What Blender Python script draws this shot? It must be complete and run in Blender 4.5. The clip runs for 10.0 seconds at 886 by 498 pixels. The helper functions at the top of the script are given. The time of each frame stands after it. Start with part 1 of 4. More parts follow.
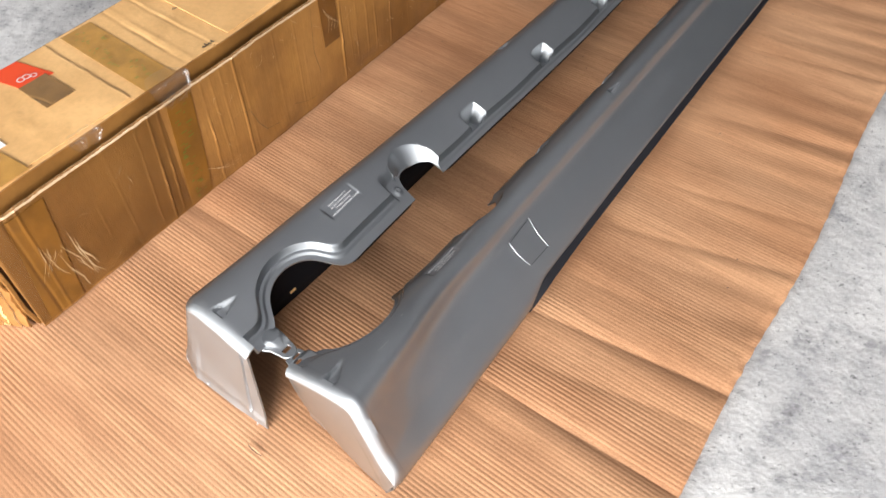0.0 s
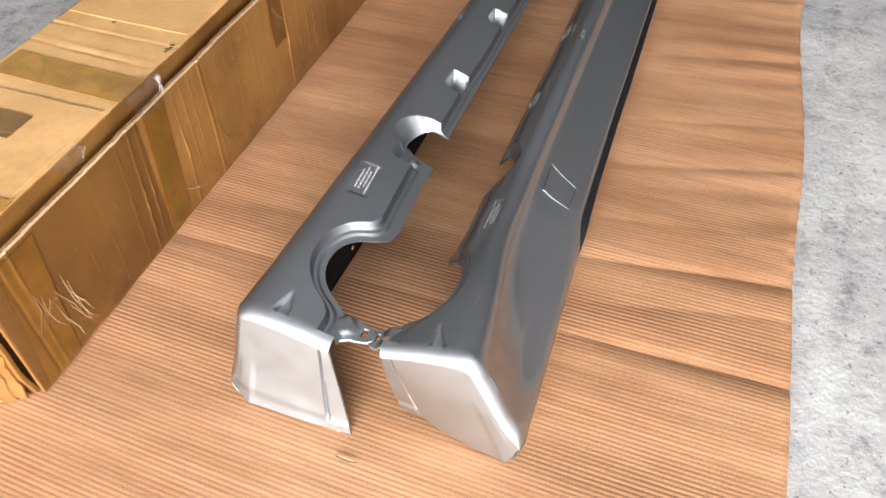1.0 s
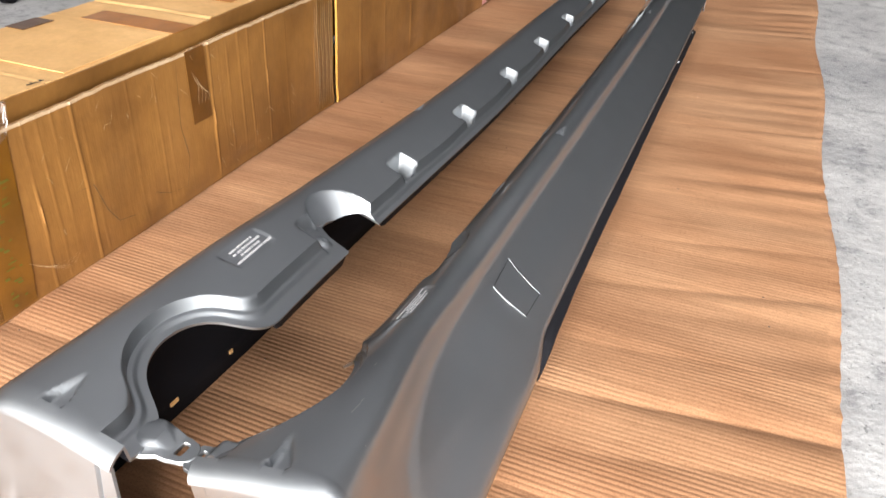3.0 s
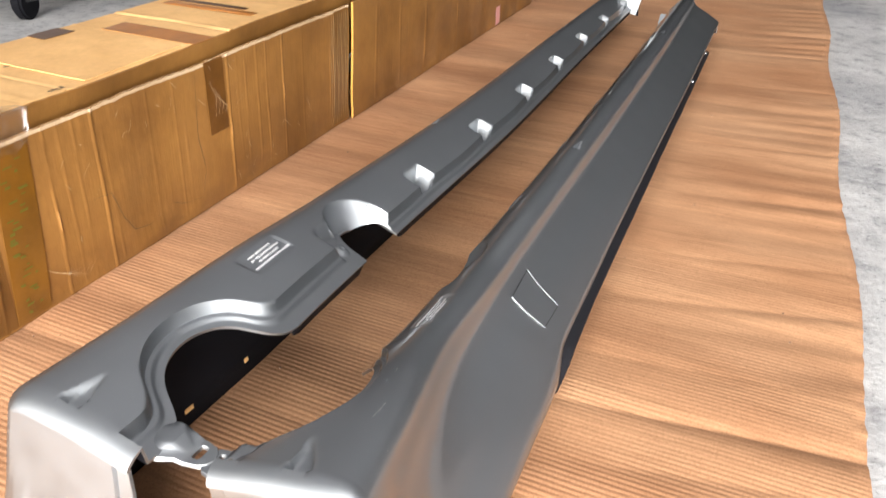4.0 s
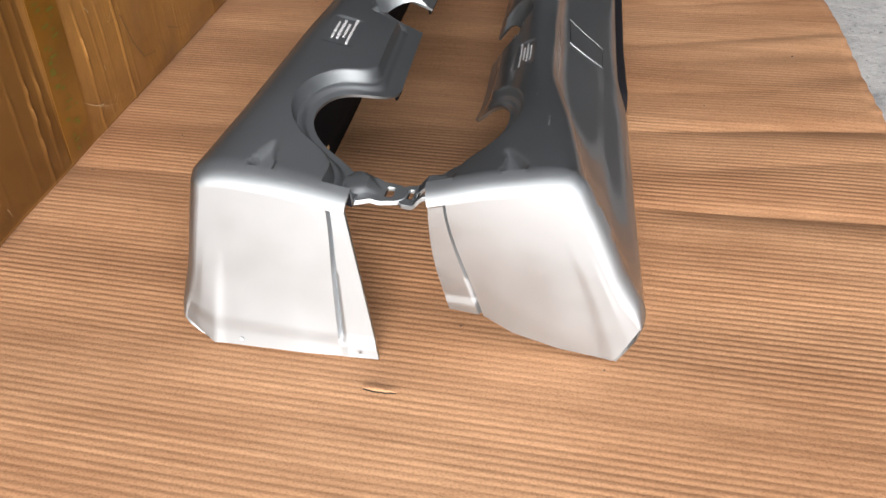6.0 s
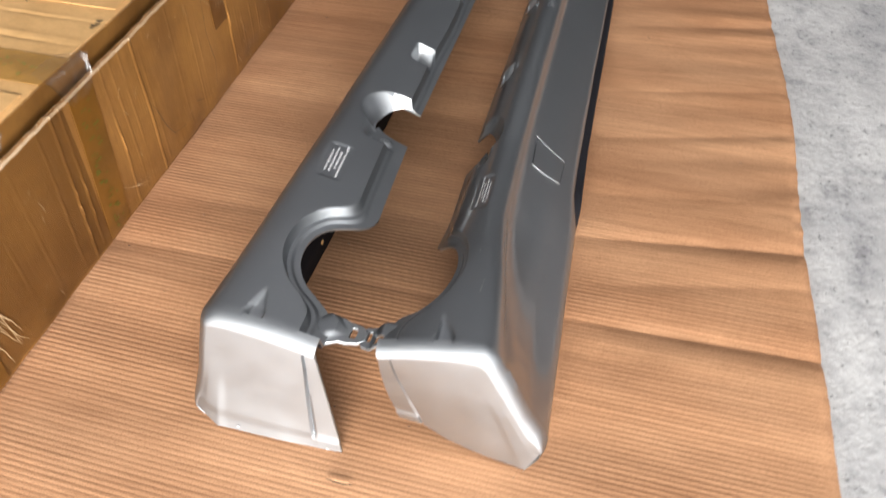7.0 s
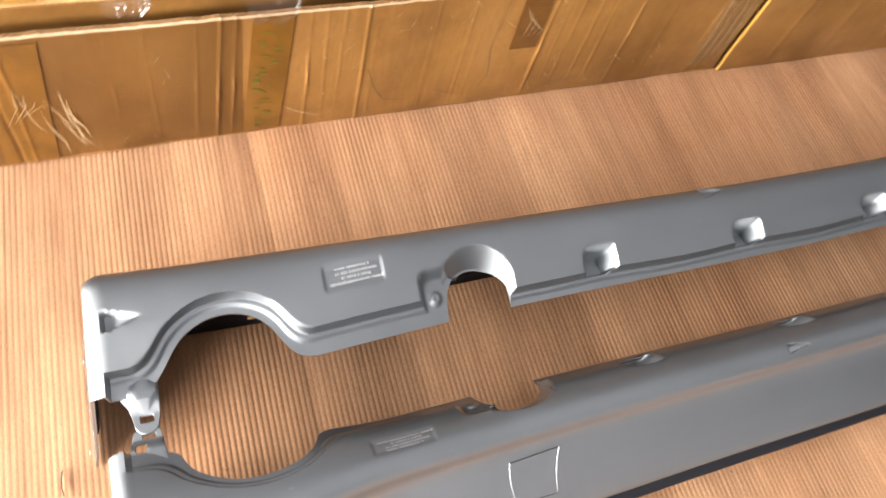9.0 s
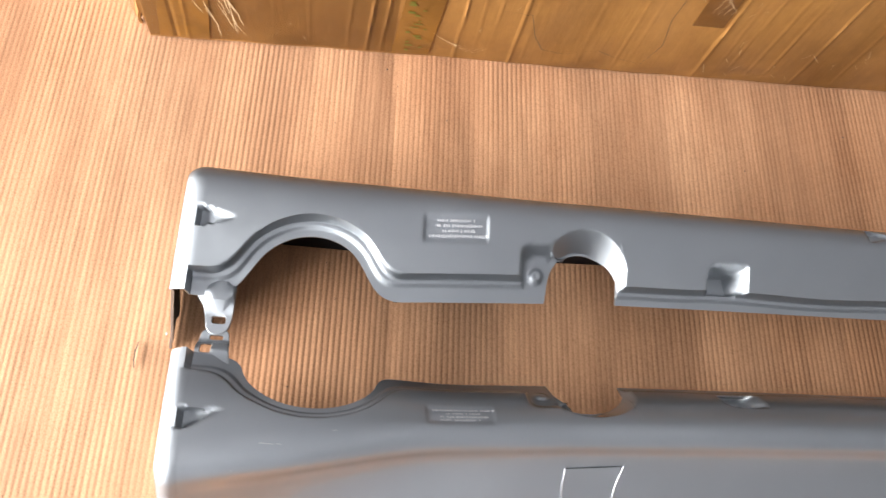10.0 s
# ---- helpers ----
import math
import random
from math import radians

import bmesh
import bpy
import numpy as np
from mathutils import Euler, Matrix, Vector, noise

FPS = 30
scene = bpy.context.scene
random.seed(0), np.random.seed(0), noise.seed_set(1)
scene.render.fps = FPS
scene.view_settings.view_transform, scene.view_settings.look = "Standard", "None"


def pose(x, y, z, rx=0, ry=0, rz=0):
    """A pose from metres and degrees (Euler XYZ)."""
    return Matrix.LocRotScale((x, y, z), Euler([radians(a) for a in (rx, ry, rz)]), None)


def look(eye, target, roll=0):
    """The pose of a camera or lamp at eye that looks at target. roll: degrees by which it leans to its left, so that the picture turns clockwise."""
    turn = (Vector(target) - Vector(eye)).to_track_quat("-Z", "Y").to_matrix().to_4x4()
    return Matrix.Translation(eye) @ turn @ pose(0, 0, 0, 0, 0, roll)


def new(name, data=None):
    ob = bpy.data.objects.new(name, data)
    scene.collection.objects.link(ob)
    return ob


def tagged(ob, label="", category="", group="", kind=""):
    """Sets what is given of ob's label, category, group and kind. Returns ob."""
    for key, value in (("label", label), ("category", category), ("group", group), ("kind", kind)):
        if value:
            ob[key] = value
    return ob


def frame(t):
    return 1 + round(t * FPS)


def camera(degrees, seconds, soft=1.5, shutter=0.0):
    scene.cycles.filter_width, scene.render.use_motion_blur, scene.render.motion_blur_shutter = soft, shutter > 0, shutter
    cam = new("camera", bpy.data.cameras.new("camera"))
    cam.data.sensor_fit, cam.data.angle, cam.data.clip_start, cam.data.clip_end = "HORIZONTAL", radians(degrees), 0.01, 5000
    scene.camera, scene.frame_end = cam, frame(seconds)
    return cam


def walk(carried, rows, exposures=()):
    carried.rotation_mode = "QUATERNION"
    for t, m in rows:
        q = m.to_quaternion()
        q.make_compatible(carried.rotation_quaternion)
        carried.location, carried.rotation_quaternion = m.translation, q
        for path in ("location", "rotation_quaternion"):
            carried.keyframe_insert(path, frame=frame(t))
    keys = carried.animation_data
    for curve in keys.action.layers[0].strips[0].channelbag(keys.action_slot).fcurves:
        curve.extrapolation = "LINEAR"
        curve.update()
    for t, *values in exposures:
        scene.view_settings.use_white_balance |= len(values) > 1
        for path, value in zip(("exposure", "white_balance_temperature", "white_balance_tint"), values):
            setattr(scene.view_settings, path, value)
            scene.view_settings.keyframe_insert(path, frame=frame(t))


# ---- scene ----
from mathutils import geometry

cam = camera(59.9, 10.0, shutter=0.28)
PATH = [
    (0, (0.029, 0.001, 0.877), (-0.803, 0.983, -0.654), -2.8),
    (0.5, (-0.087, -0.035, 0.812), (-0.81, 1.048, -0.706), -5.6),
    (1, (-0.155, -0.161, 0.764), (-0.718, 1.095, -0.686), -3.0),
    (1.5, (-0.169, -0.152, 0.623), (-0.706, 1.19, -0.759), -0.8),
    (2, (-0.131, -0.079, 0.52), (-0.713, 1.297, -0.809), 0.5),
    (2.5, (-0.126, -0.021, 0.501), (-0.776, 1.462, -0.674), 1.0),
    (2.7, (-0.126, -0.009, 0.503), (-0.803, 1.507, -0.612), 0.9),
    (3.8, (-0.136, -0.005, 0.496), (-0.867, 1.581, -0.479), 1.4),
    (4, (-0.137, -0.014, 0.488), (-0.869, 1.559, -0.505), 1.3),
    (4.5, (-0.142, -0.043, 0.464), (-0.847, 1.463, -0.647), 0.5),
    (5, (-0.173, -0.087, 0.441), (-0.803, 1.359, -0.789), -1.3),
    (5.2, (-0.196, -0.108, 0.427), (-0.782, 1.328, -0.836), -2.5),
    (6.3, (-0.318, -0.172, 0.446), (-0.61, 1.312, -0.863), -1.3),
    (6.5, (-0.31, -0.173, 0.486), (-0.592, 1.295, -0.843), -0.9),
    (7, (-0.233, -0.133, 0.666), (-0.641, 1.203, -0.765), -1.4),
    (7.5, (-0.092, 0.018, 0.825), (-0.758, 1.197, -0.647), -1.9),
    (8, (-0.06, 0.108, 0.846), (-0.844, 1.245, -0.601), 4.8),
    (8.5, (-0.17, 0.242, 0.799), (-1.049, 1.131, -0.762), 13.6),
    (9, (-0.206, 0.327, 0.788), (-1.087, 0.916, -0.908), 20.6),
    (9.5, (-0.201, 0.398, 0.782), (-1.067, 0.703, -0.995), 20.3),
    (10, (-0.244, 0.364, 0.76), (-1.029, 0.609, -1.063), 20.7),
]
walk(cam, [(t, look(eye, target, roll)) for t, eye, target, roll in PATH],
     exposures=[(0, 0.79, 6300, 10), (1, 0.72, 6300, 10), (2, 0.64, 6200, 10), (2.7, 0.9, 6300, 10), (3.8, 1.12, 6400, 10), (5.2, 0.45, 6400, 10), (6.5, 0.25, 6350, 10), (7, 0.53, 6350, 10), (7.5, 0.82, 6350, 10),
                (8.5, 1.22, 6450, 10), (9.5, 1.18, 6450, 10), (10, 1.14, 6150, 10)])

# ---- world and light ----
world = bpy.data.worlds.new("sky")
scene.world = world
world.use_nodes = True
wn = world.node_tree
sky = wn.nodes.new("ShaderNodeTexSky")
sky.sky_type, sky.sun_disc = "NISHITA", False
sky.sun_elevation, sky.sun_rotation = radians(15), radians(169)
sky.air_density, sky.dust_density, sky.ozone_density = 0.7, 6.0, 0.6
wn.links.new(sky.outputs["Color"], wn.nodes["Background"].inputs["Color"])
wn.nodes["Background"].inputs["Strength"].default_value = 0.05

# overcast daylight through the workshop's open door
door_data = bpy.data.lights.new("door_daylight", "AREA")
door_data.shape, door_data.size, door_data.size_y = "RECTANGLE", 3.0, 1.5
door_data.energy, door_data.color = 310, (1.0, 0.985, 0.975)
door_light = new("door_daylight", door_data)
door_light.matrix_world = look((0.62, -2.65, 0.88), (0.44, 0.0, 0.7))


# ---- materials ----
def material(name, base, rough=0.5, metal=0.0):
    m = bpy.data.materials.new(name)
    m.use_nodes = True
    b = m.node_tree.nodes["Principled BSDF"]
    b.inputs["Base Color"].default_value = (*base, 1)
    b.inputs["Roughness"].default_value = rough
    b.inputs["Metallic"].default_value = metal
    return m, m.node_tree, b


def node(tree, kind, **values):
    n = tree.nodes.new(kind)
    for key, value in values.items():
        n.inputs[key.replace("_", " ")].default_value = value
    return n


def noise_tex(tree, scale, detail=4.0, stretch=(1, 1, 1), rough=0.55):
    co = tree.nodes.new("ShaderNodeTexCoord")
    mp = node(tree, "ShaderNodeMapping", Scale=stretch)
    tx = node(tree, "ShaderNodeTexNoise", Scale=scale, Detail=detail, Roughness=rough)
    tree.links.new(co.outputs["Object"], mp.inputs["Vector"])
    tree.links.new(mp.outputs["Vector"], tx.inputs["Vector"])
    return tx.outputs["Fac"]


def ramp(tree, source, stops):
    r = tree.nodes.new("ShaderNodeValToRGB")
    el = r.color_ramp.elements
    while len(el) < len(stops):
        el.new(0.5)
    for e, (at, colour) in zip(el, stops):
        e.position, e.color = at, (*colour, 1)
    tree.links.new(source, r.inputs["Fac"])
    return r.outputs["Color"]


def mix(tree, a, b, fac, mode="MIX"):
    n = tree.nodes.new("ShaderNodeMix")
    n.data_type, n.blend_type = "RGBA", mode
    for socket, value in ((n.inputs[6], a), (n.inputs[7], b), (n.inputs[0], fac)):
        if isinstance(value, (int, float)):
            socket.default_value = value
        elif isinstance(value, tuple):
            socket.default_value = (*value, 1)
        else:
            tree.links.new(value, socket)
    return n.outputs[2]


def bump(tree, bsdf, height, strength, distance):
    n = node(tree, "ShaderNodeBump", Strength=strength, Distance=distance)
    tree.links.new(height, n.inputs["Height"])
    tree.links.new(n.outputs["Normal"], bsdf.inputs["Normal"])


def make_paint(name, coat, coat_rough):
    """Metallic paint: a broad flake lobe under a clear coat."""
    m, t, b = material(name, (0.3, 0.31, 0.33), 0.6)
    t.links.new(ramp(t, noise_tex(t, 7, 3), [(0.35, (0.365, 0.392, 0.402)), (0.7, (0.40, 0.428, 0.437))]), b.inputs["Base Color"])
    b.inputs["Specular IOR Level"].default_value = 0.0
    flake = t.nodes.new("ShaderNodeBsdfAnisotropic")
    flake.distribution = "BECKMANN"
    t.links.new(ramp(t, noise_tex(t, 7, 3), [(0.35, (0.33, 0.35, 0.366)), (0.7, (0.356, 0.375, 0.392))]), flake.inputs["Color"])
    t.links.new(ramp(t, noise_tex(t, 35, 4), [(0.3, (0.60, 0.60, 0.60)), (0.7, (0.64, 0.64, 0.64))]), flake.inputs["Roughness"])
    bump(t, flake, noise_tex(t, 1400, 2), 0.05, 0.0003)
    under = t.nodes.new("ShaderNodeMixShader")
    under.inputs[0].default_value = 0.93
    t.links.new(b.outputs[0], under.inputs[1])
    t.links.new(flake.outputs[0], under.inputs[2])
    clear = t.nodes.new("ShaderNodeBsdfAnisotropic")
    clear.inputs["Color"].default_value = (1, 1, 1, 1)
    clear.inputs["Roughness"].default_value = coat_rough
    fres = node(t, "ShaderNodeFresnel", IOR=1.75)
    scaled = t.nodes.new("ShaderNodeMath")
    scaled.operation = "MULTIPLY"
    scaled.inputs[1].default_value = coat
    t.links.new(fres.outputs[0], scaled.inputs[0])
    top = t.nodes.new("ShaderNodeMixShader")
    t.links.new(scaled.outputs[0], top.inputs[0])
    t.links.new(under.outputs[0], top.inputs[1])
    t.links.new(clear.outputs[0], top.inputs[2])
    t.links.new(top.outputs[0], t.nodes["Material Output"].inputs["Surface"])
    return m


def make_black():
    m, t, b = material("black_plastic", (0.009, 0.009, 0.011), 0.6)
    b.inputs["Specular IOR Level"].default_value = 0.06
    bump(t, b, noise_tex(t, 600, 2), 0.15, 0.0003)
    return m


def make_sheet():
    m, t, b = material("corrugated_kraft", (0.5, 0.3, 0.17), 0.78)
    broad = ramp(t, noise_tex(t, 2.2, 5, (1.0, 2.2, 1)), [(0.3, (0.48, 0.238, 0.115)), (0.7, (0.69, 0.40, 0.22))])
    # random darker bands, partly ripple shading put into the colour
    band = ramp(t, noise_tex(t, 2.4, 4, (0.35, 5.0, 1)), [(0.36, (0.74, 0.72, 0.71)), (0.56, (1, 1, 1))])
    broad = mix(t, broad, band, 0.85, "MULTIPLY")
    streak = ramp(t, noise_tex(t, 60, 5, (0.22, 2.0, 1), 0.65), [(0.32, (0.74, 0.71, 0.68)), (0.6, (1, 1, 1))])
    # random fine lines along the ribs: grain, with rib shading put into it
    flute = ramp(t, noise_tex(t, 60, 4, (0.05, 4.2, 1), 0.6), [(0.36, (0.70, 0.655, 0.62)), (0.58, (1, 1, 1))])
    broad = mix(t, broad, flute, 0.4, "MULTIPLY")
    fleck = ramp(t, noise_tex(t, 620, 3, (0.8, 1, 1), 0.7), [(0.34, (0.66, 0.6, 0.55)), (0.54, (1, 1, 1))])
    t.links.new(mix(t, mix(t, broad, streak, 0.65, "MULTIPLY"), fleck, 0.8, "MULTIPLY"), b.inputs["Base Color"])
    b.inputs["Specular IOR Level"].default_value = 0.35
    bump(t, b, noise_tex(t, 420, 4), 0.3, 0.0006)
    return m


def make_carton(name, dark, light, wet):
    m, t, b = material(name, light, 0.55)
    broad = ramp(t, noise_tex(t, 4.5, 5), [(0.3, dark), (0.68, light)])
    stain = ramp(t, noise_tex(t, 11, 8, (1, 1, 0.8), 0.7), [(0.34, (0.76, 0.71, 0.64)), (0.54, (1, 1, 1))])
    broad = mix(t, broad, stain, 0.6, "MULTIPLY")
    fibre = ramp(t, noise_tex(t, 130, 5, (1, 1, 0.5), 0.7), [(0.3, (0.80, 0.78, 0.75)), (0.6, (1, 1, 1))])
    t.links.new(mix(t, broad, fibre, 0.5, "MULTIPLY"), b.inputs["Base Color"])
    # film and scuffs: the gloss comes and goes
    if wet:
        t.links.new(ramp(t, noise_tex(t, 16, 6, (1, 1, 0.5)), [(0.4, (wet * 0.25,) * 3), (0.6, (wet,) * 3)]), b.inputs["Coat Weight"])
        b.inputs["Coat Roughness"].default_value = 0.2
    # dents, and under the film a fine upright crumple
    rough = node(t, "ShaderNodeBump", Strength=0.32, Distance=0.0018)
    t.links.new(noise_tex(t, 34, 9, (1, 1, 0.7), 0.6), rough.inputs["Height"])
    if wet:
        fine = node(t, "ShaderNodeBump", Strength=0.4, Distance=0.0014)
        t.links.new(noise_tex(t, 95, 4, (1, 1, 0.10), 0.6), fine.inputs["Height"])
        t.links.new(rough.outputs["Normal"], fine.inputs["Normal"])
        rough = fine
    t.links.new(rough.outputs["Normal"], b.inputs["Normal"])
    return m


def make_concrete():
    m, t, b = material("concrete", (0.45, 0.45, 0.45), 0.85)
    broad = ramp(t, noise_tex(t, 3.2, 6), [(0.33, (0.38, 0.38, 0.385)), (0.5, (0.53, 0.525, 0.515)), (0.68, (0.66, 0.655, 0.64))])
    mottle = ramp(t, noise_tex(t, 24, 9, rough=0.72), [(0.36, (0.55, 0.55, 0.57)), (0.46, (0.86, 0.86, 0.87)), (0.6, (1, 1, 1))])
    pits = ramp(t, noise_tex(t, 150, 4), [(0.31, (0.35, 0.35, 0.35)), (0.38, (1, 1, 1))])
    t.links.new(mix(t, mix(t, broad, mottle, 1.0, "MULTIPLY"), pits, 0.8, "MULTIPLY"), b.inputs["Base Color"])
    bump(t, b, noise_tex(t, 60, 8, rough=0.65), 0.6, 0.004)
    return m


def make_plaster(name, tone):
    m, t, b = material(name, (tone, tone, tone), 0.9)
    t.links.new(ramp(t, noise_tex(t, 1.5, 5), [(0.35, (tone * 0.85, tone * 0.85, tone * 0.88)), (0.65, (tone * 1.15, tone * 1.15, tone * 1.17))]), b.inputs["Base Color"])
    bump(t, b, noise_tex(t, 40, 4), 0.2, 0.003)
    return m


def make_tape(name, colour, rough):
    m, t, b = material(name, colour, rough)
    dark = tuple(c * 0.72 for c in colour)
    t.links.new(ramp(t, noise_tex(t, 26, 4), [(0.35, dark), (0.65, colour)]), b.inputs["Base Color"])
    b.inputs["Coat Weight"].default_value = 0.7
    b.inputs["Coat Roughness"].default_value = 0.15
    bump(t, b, noise_tex(t, 60, 4), 0.3, 0.002)
    return m


PAINT = make_paint("silver_grey_metallic_paint", 0.9, 0.07)
SATIN = make_paint("silver_grey_satin_paint", 0.7, 0.16)
BLACK = make_black()
LIP = material("black_satin_plastic", (0.012, 0.012, 0.015), 0.32)[0]
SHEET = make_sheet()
# same board: sides darkened, lid paled for how light falls; film darkens sides too
CARTON = make_carton("carton_side_shaded", (0.135, 0.054, 0.008), (0.335, 0.158, 0.036), 1.0)
LID = make_carton("carton_lid_lit", (0.70, 0.405, 0.155), (0.86, 0.53, 0.225), 0.0)
RAW = make_carton("torn_carton_edge", (0.40, 0.26, 0.14), (0.70, 0.54, 0.36), 0.0)
CONCRETE = make_concrete()
TAPE = make_tape("brown_tape", (0.14, 0.056, 0.010), 0.3)
# dark on the wall, a paler copy for the lid: light put into tape colour
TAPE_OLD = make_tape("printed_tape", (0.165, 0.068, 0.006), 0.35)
TAPE_LID = make_tape("printed_tape_lit", (0.52, 0.27, 0.055), 0.4)
TAPE_THIN = make_tape("thin_brown_tape", (0.27, 0.145, 0.045), 0.35)
TAPE_ORANGE = make_tape("orange_tape", (0.50, 0.185, 0.028), 0.35)
# print follows the tape: dark on the wall, lit tone on the lid
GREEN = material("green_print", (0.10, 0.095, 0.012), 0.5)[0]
GREEN_PALE = material("green_print_lit", (0.30, 0.24, 0.05), 0.5)[0]
RED = material("red_label_paper", (0.75, 0.07, 0.015), 0.5)[0]
WHITE = material("white_print", (0.8, 0.8, 0.8), 0.5)[0]
PRINT = material("raised_pale_print", (0.5, 0.5, 0.51), 0.5)[0]
PINK = material("pink_label_paper", (0.7, 0.35, 0.32), 0.6)[0]
INK = material("dark_scuff", (0.04, 0.03, 0.02), 0.8)[0]
# tones of the unseen room, set by what the skirts should reflect
WALL = make_plaster("dark_grey_wall", 0.012)
CEILING = make_plaster("grey_ceiling", 0.55)
WALL_PALE = make_plaster("pale_wall", 0.55)
WALL_WHITE = make_plaster("white_wall", 0.78)
CLEAR, clear_tree, clear_bsdf = material("clear_film", (0.8, 0.78, 0.74), 0.10)
clear_mix = node(clear_tree, "ShaderNodeMixShader")
clear_mix.inputs[0].default_value = 0.09
clear_gloss = node(clear_tree, "ShaderNodeBsdfGlossy")
clear_gloss.inputs["Roughness"].default_value = 0.34
clear_through = node(clear_tree, "ShaderNodeBsdfTransparent")
clear_tree.links.new(clear_through.outputs[0], clear_mix.inputs[1])
clear_tree.links.new(clear_gloss.outputs[0], clear_mix.inputs[2])
clear_tree.links.new(clear_mix.outputs[0], clear_tree.nodes["Material Output"].inputs["Surface"])
clear_tree.nodes.remove(clear_bsdf)
BROWN_FILM, film_tree, film_bsdf = material("brown_film", (0.10, 0.042, 0.010), 0.2)
bump(film_tree, film_bsdf, noise_tex(film_tree, 45, 6, (1, 1, 0.45)), 0.5, 0.003)
film_bsdf.inputs["Alpha"].default_value = 0.36
DARK_METAL = material("dark_metal", (0.05, 0.05, 0.052), 0.35, 0.6)[0]
# opaque pale colour for scratches, creases and painted glints in clear film
FILM = material("pale_film_stroke", (0.52, 0.38, 0.22), 0.25)[0]


# ---- mesh helpers ----
def mesh_object(name, verts, faces, mats, parent=None, label="", smooth=True, slots=None):
    me = bpy.data.meshes.new(name)
    me.from_pydata([tuple(v) for v in verts], [], faces)
    for m in (mats if isinstance(mats, (list, tuple)) else [mats]):
        me.materials.append(m)
    if slots is not None:
        me.polygons.foreach_set("material_index", slots)
    me.polygons.foreach_set("use_smooth", [smooth] * len(me.polygons))
    me.update()
    ob = new(name, me)
    if parent is not None:
        ob.parent = parent
    if label:
        tagged(ob, label)
    return ob


def part(name, bm, mat, parent, label=""):
    me = bpy.data.meshes.new(name)
    bm.normal_update()
    bm.to_mesh(me)
    bm.free()
    me.materials.append(mat)
    ob = new(name, me)
    ob.parent = parent
    if label:
        tagged(ob, label)
    return ob


def grid(rows):
    """Vertices and quads of a list of equally long rows of points."""
    n = len(rows[0])
    faces = [(i * n + j, i * n + j + 1, (i + 1) * n + j + 1, (i + 1) * n + j)
             for i in range(len(rows) - 1) for j in range(n - 1)]
    return [p for r in rows for p in r], faces


def box_bm(size, at=(0, 0, 0), bevel=0.0):
    bm = bmesh.new()
    bmesh.ops.create_cube(bm, size=1, matrix=Matrix.Translation(at) @ Matrix.Diagonal((*size, 1)))
    if bevel:
        bmesh.ops.bevel(bm, geom=bm.edges[:], offset=bevel, segments=2, affect="EDGES")
    return bm


def smooth_step(a, b, x):
    t = np.clip((np.asarray(x, float) - a) / (b - a), 0, 1)
    return t * t * (3 - 2 * t)


def n3(x, y, z=0.0):
    return noise.noise(Vector((x, y, z)))


def crease(ob, angle):
    """Marks the hard edges of a smooth mesh."""
    bm = bmesh.new()
    bm.from_mesh(ob.data)
    for e in bm.edges:
        if len(e.link_faces) == 2 and e.calc_face_angle(0) > angle:
            e.smooth = False
    bm.to_mesh(ob.data)
    bm.free()
    return ob


# ---- floor ----
def make_ground():
    # one sheet of concrete, finer near the work
    xs = np.concatenate([np.linspace(-60, -4, 8), np.linspace(-3.5, 2.5, 61), np.linspace(3, 60, 8)])
    ys = np.concatenate([np.linspace(-60, -2, 8), np.linspace(-1.5, 5, 66), np.linspace(6, 60, 8)])
    rows = [[(x, y, -0.009 + 0.0015 * n3(x * 3, y * 3)) for x in xs] for y in ys]
    v, f = grid(rows)
    return tagged(mesh_object("ground", v, f, CONCRETE), "pale grey mottled concrete workshop floor", "floor", kind="structure")


make_ground()

# unseen walls and ceiling, added for reflections and bounce; door open behind the camera
for name, size, at, label in (("wall_far", (12.8, 0.2, 4.1), (-0.6, 8.1, 2.0), "unseen plain dark grey wall, added to darken reflections"),
                              ("wall_left", (0.2, 11.4, 4.1), (-7.0, 2.4, 2.0), "unseen plain pale wall, added to bounce light"),
                              ("wall_right", (0.2, 11.4, 4.1), (5.8, 2.4, 2.0), "unseen plain pale wall, added to bounce light"),
                              ("wall_front_1", (5.8, 0.2, 4.1), (-4.0, -2.8, 2.0), "unseen plain dark grey wall, added beside the open door"),
                              ("wall_front_2", (3.1, 0.2, 4.1), (4.15, -2.8, 2.0), "unseen plain dark grey wall, added beside the open door"),
                              ("wall_front_3", (3.7, 0.2, 2.0), (0.75, -2.8, 3.05), "unseen plain dark grey wall, added over the open door")):
    tagged(part(name, box_bm(size, at, 0.01), {"wall_right": WALL_WHITE, "wall_left": WALL_PALE}.get(name, WALL), None), label, "wall", kind="structure")
tagged(part("ceiling", box_bm((13.2, 12.0, 0.2), (-0.6, 2.4, 4.16), 0.01), CEILING, None), "unseen plain grey ceiling, added to bounce light", "ceiling", kind="structure")

# ---- corrugated sheet ----
PITCH = 0.0058
# folds that run across the sheet: place on its free side, slope, depth, reach
FOLDS = [(0.425, 0.035, 0.0062, 0.045), (0.570, 0.13, 0.0056, 0.04), (0.500, 0.22, 0.0012, 0.025), (0.655, 0.15, 0.0008, 0.03), (0.79, 0.26, 0.0020, 0.03), (0.905, 0.22, 0.0014, 0.03),
         (1.10, 0.2, 0.0014, 0.03), (1.32, 0.16, 0.0016, 0.03), (1.68, 0.14, 0.002, 0.035), (1.95, 0.14, 0.0025, 0.04), (2.17, 0.14, 0.003, 0.05)]


def sheet_right(y):
    return 0.03 - 0.056 * y + 0.006 * math.sin(y * 9) * smooth_step(0.3, 0.8, y)


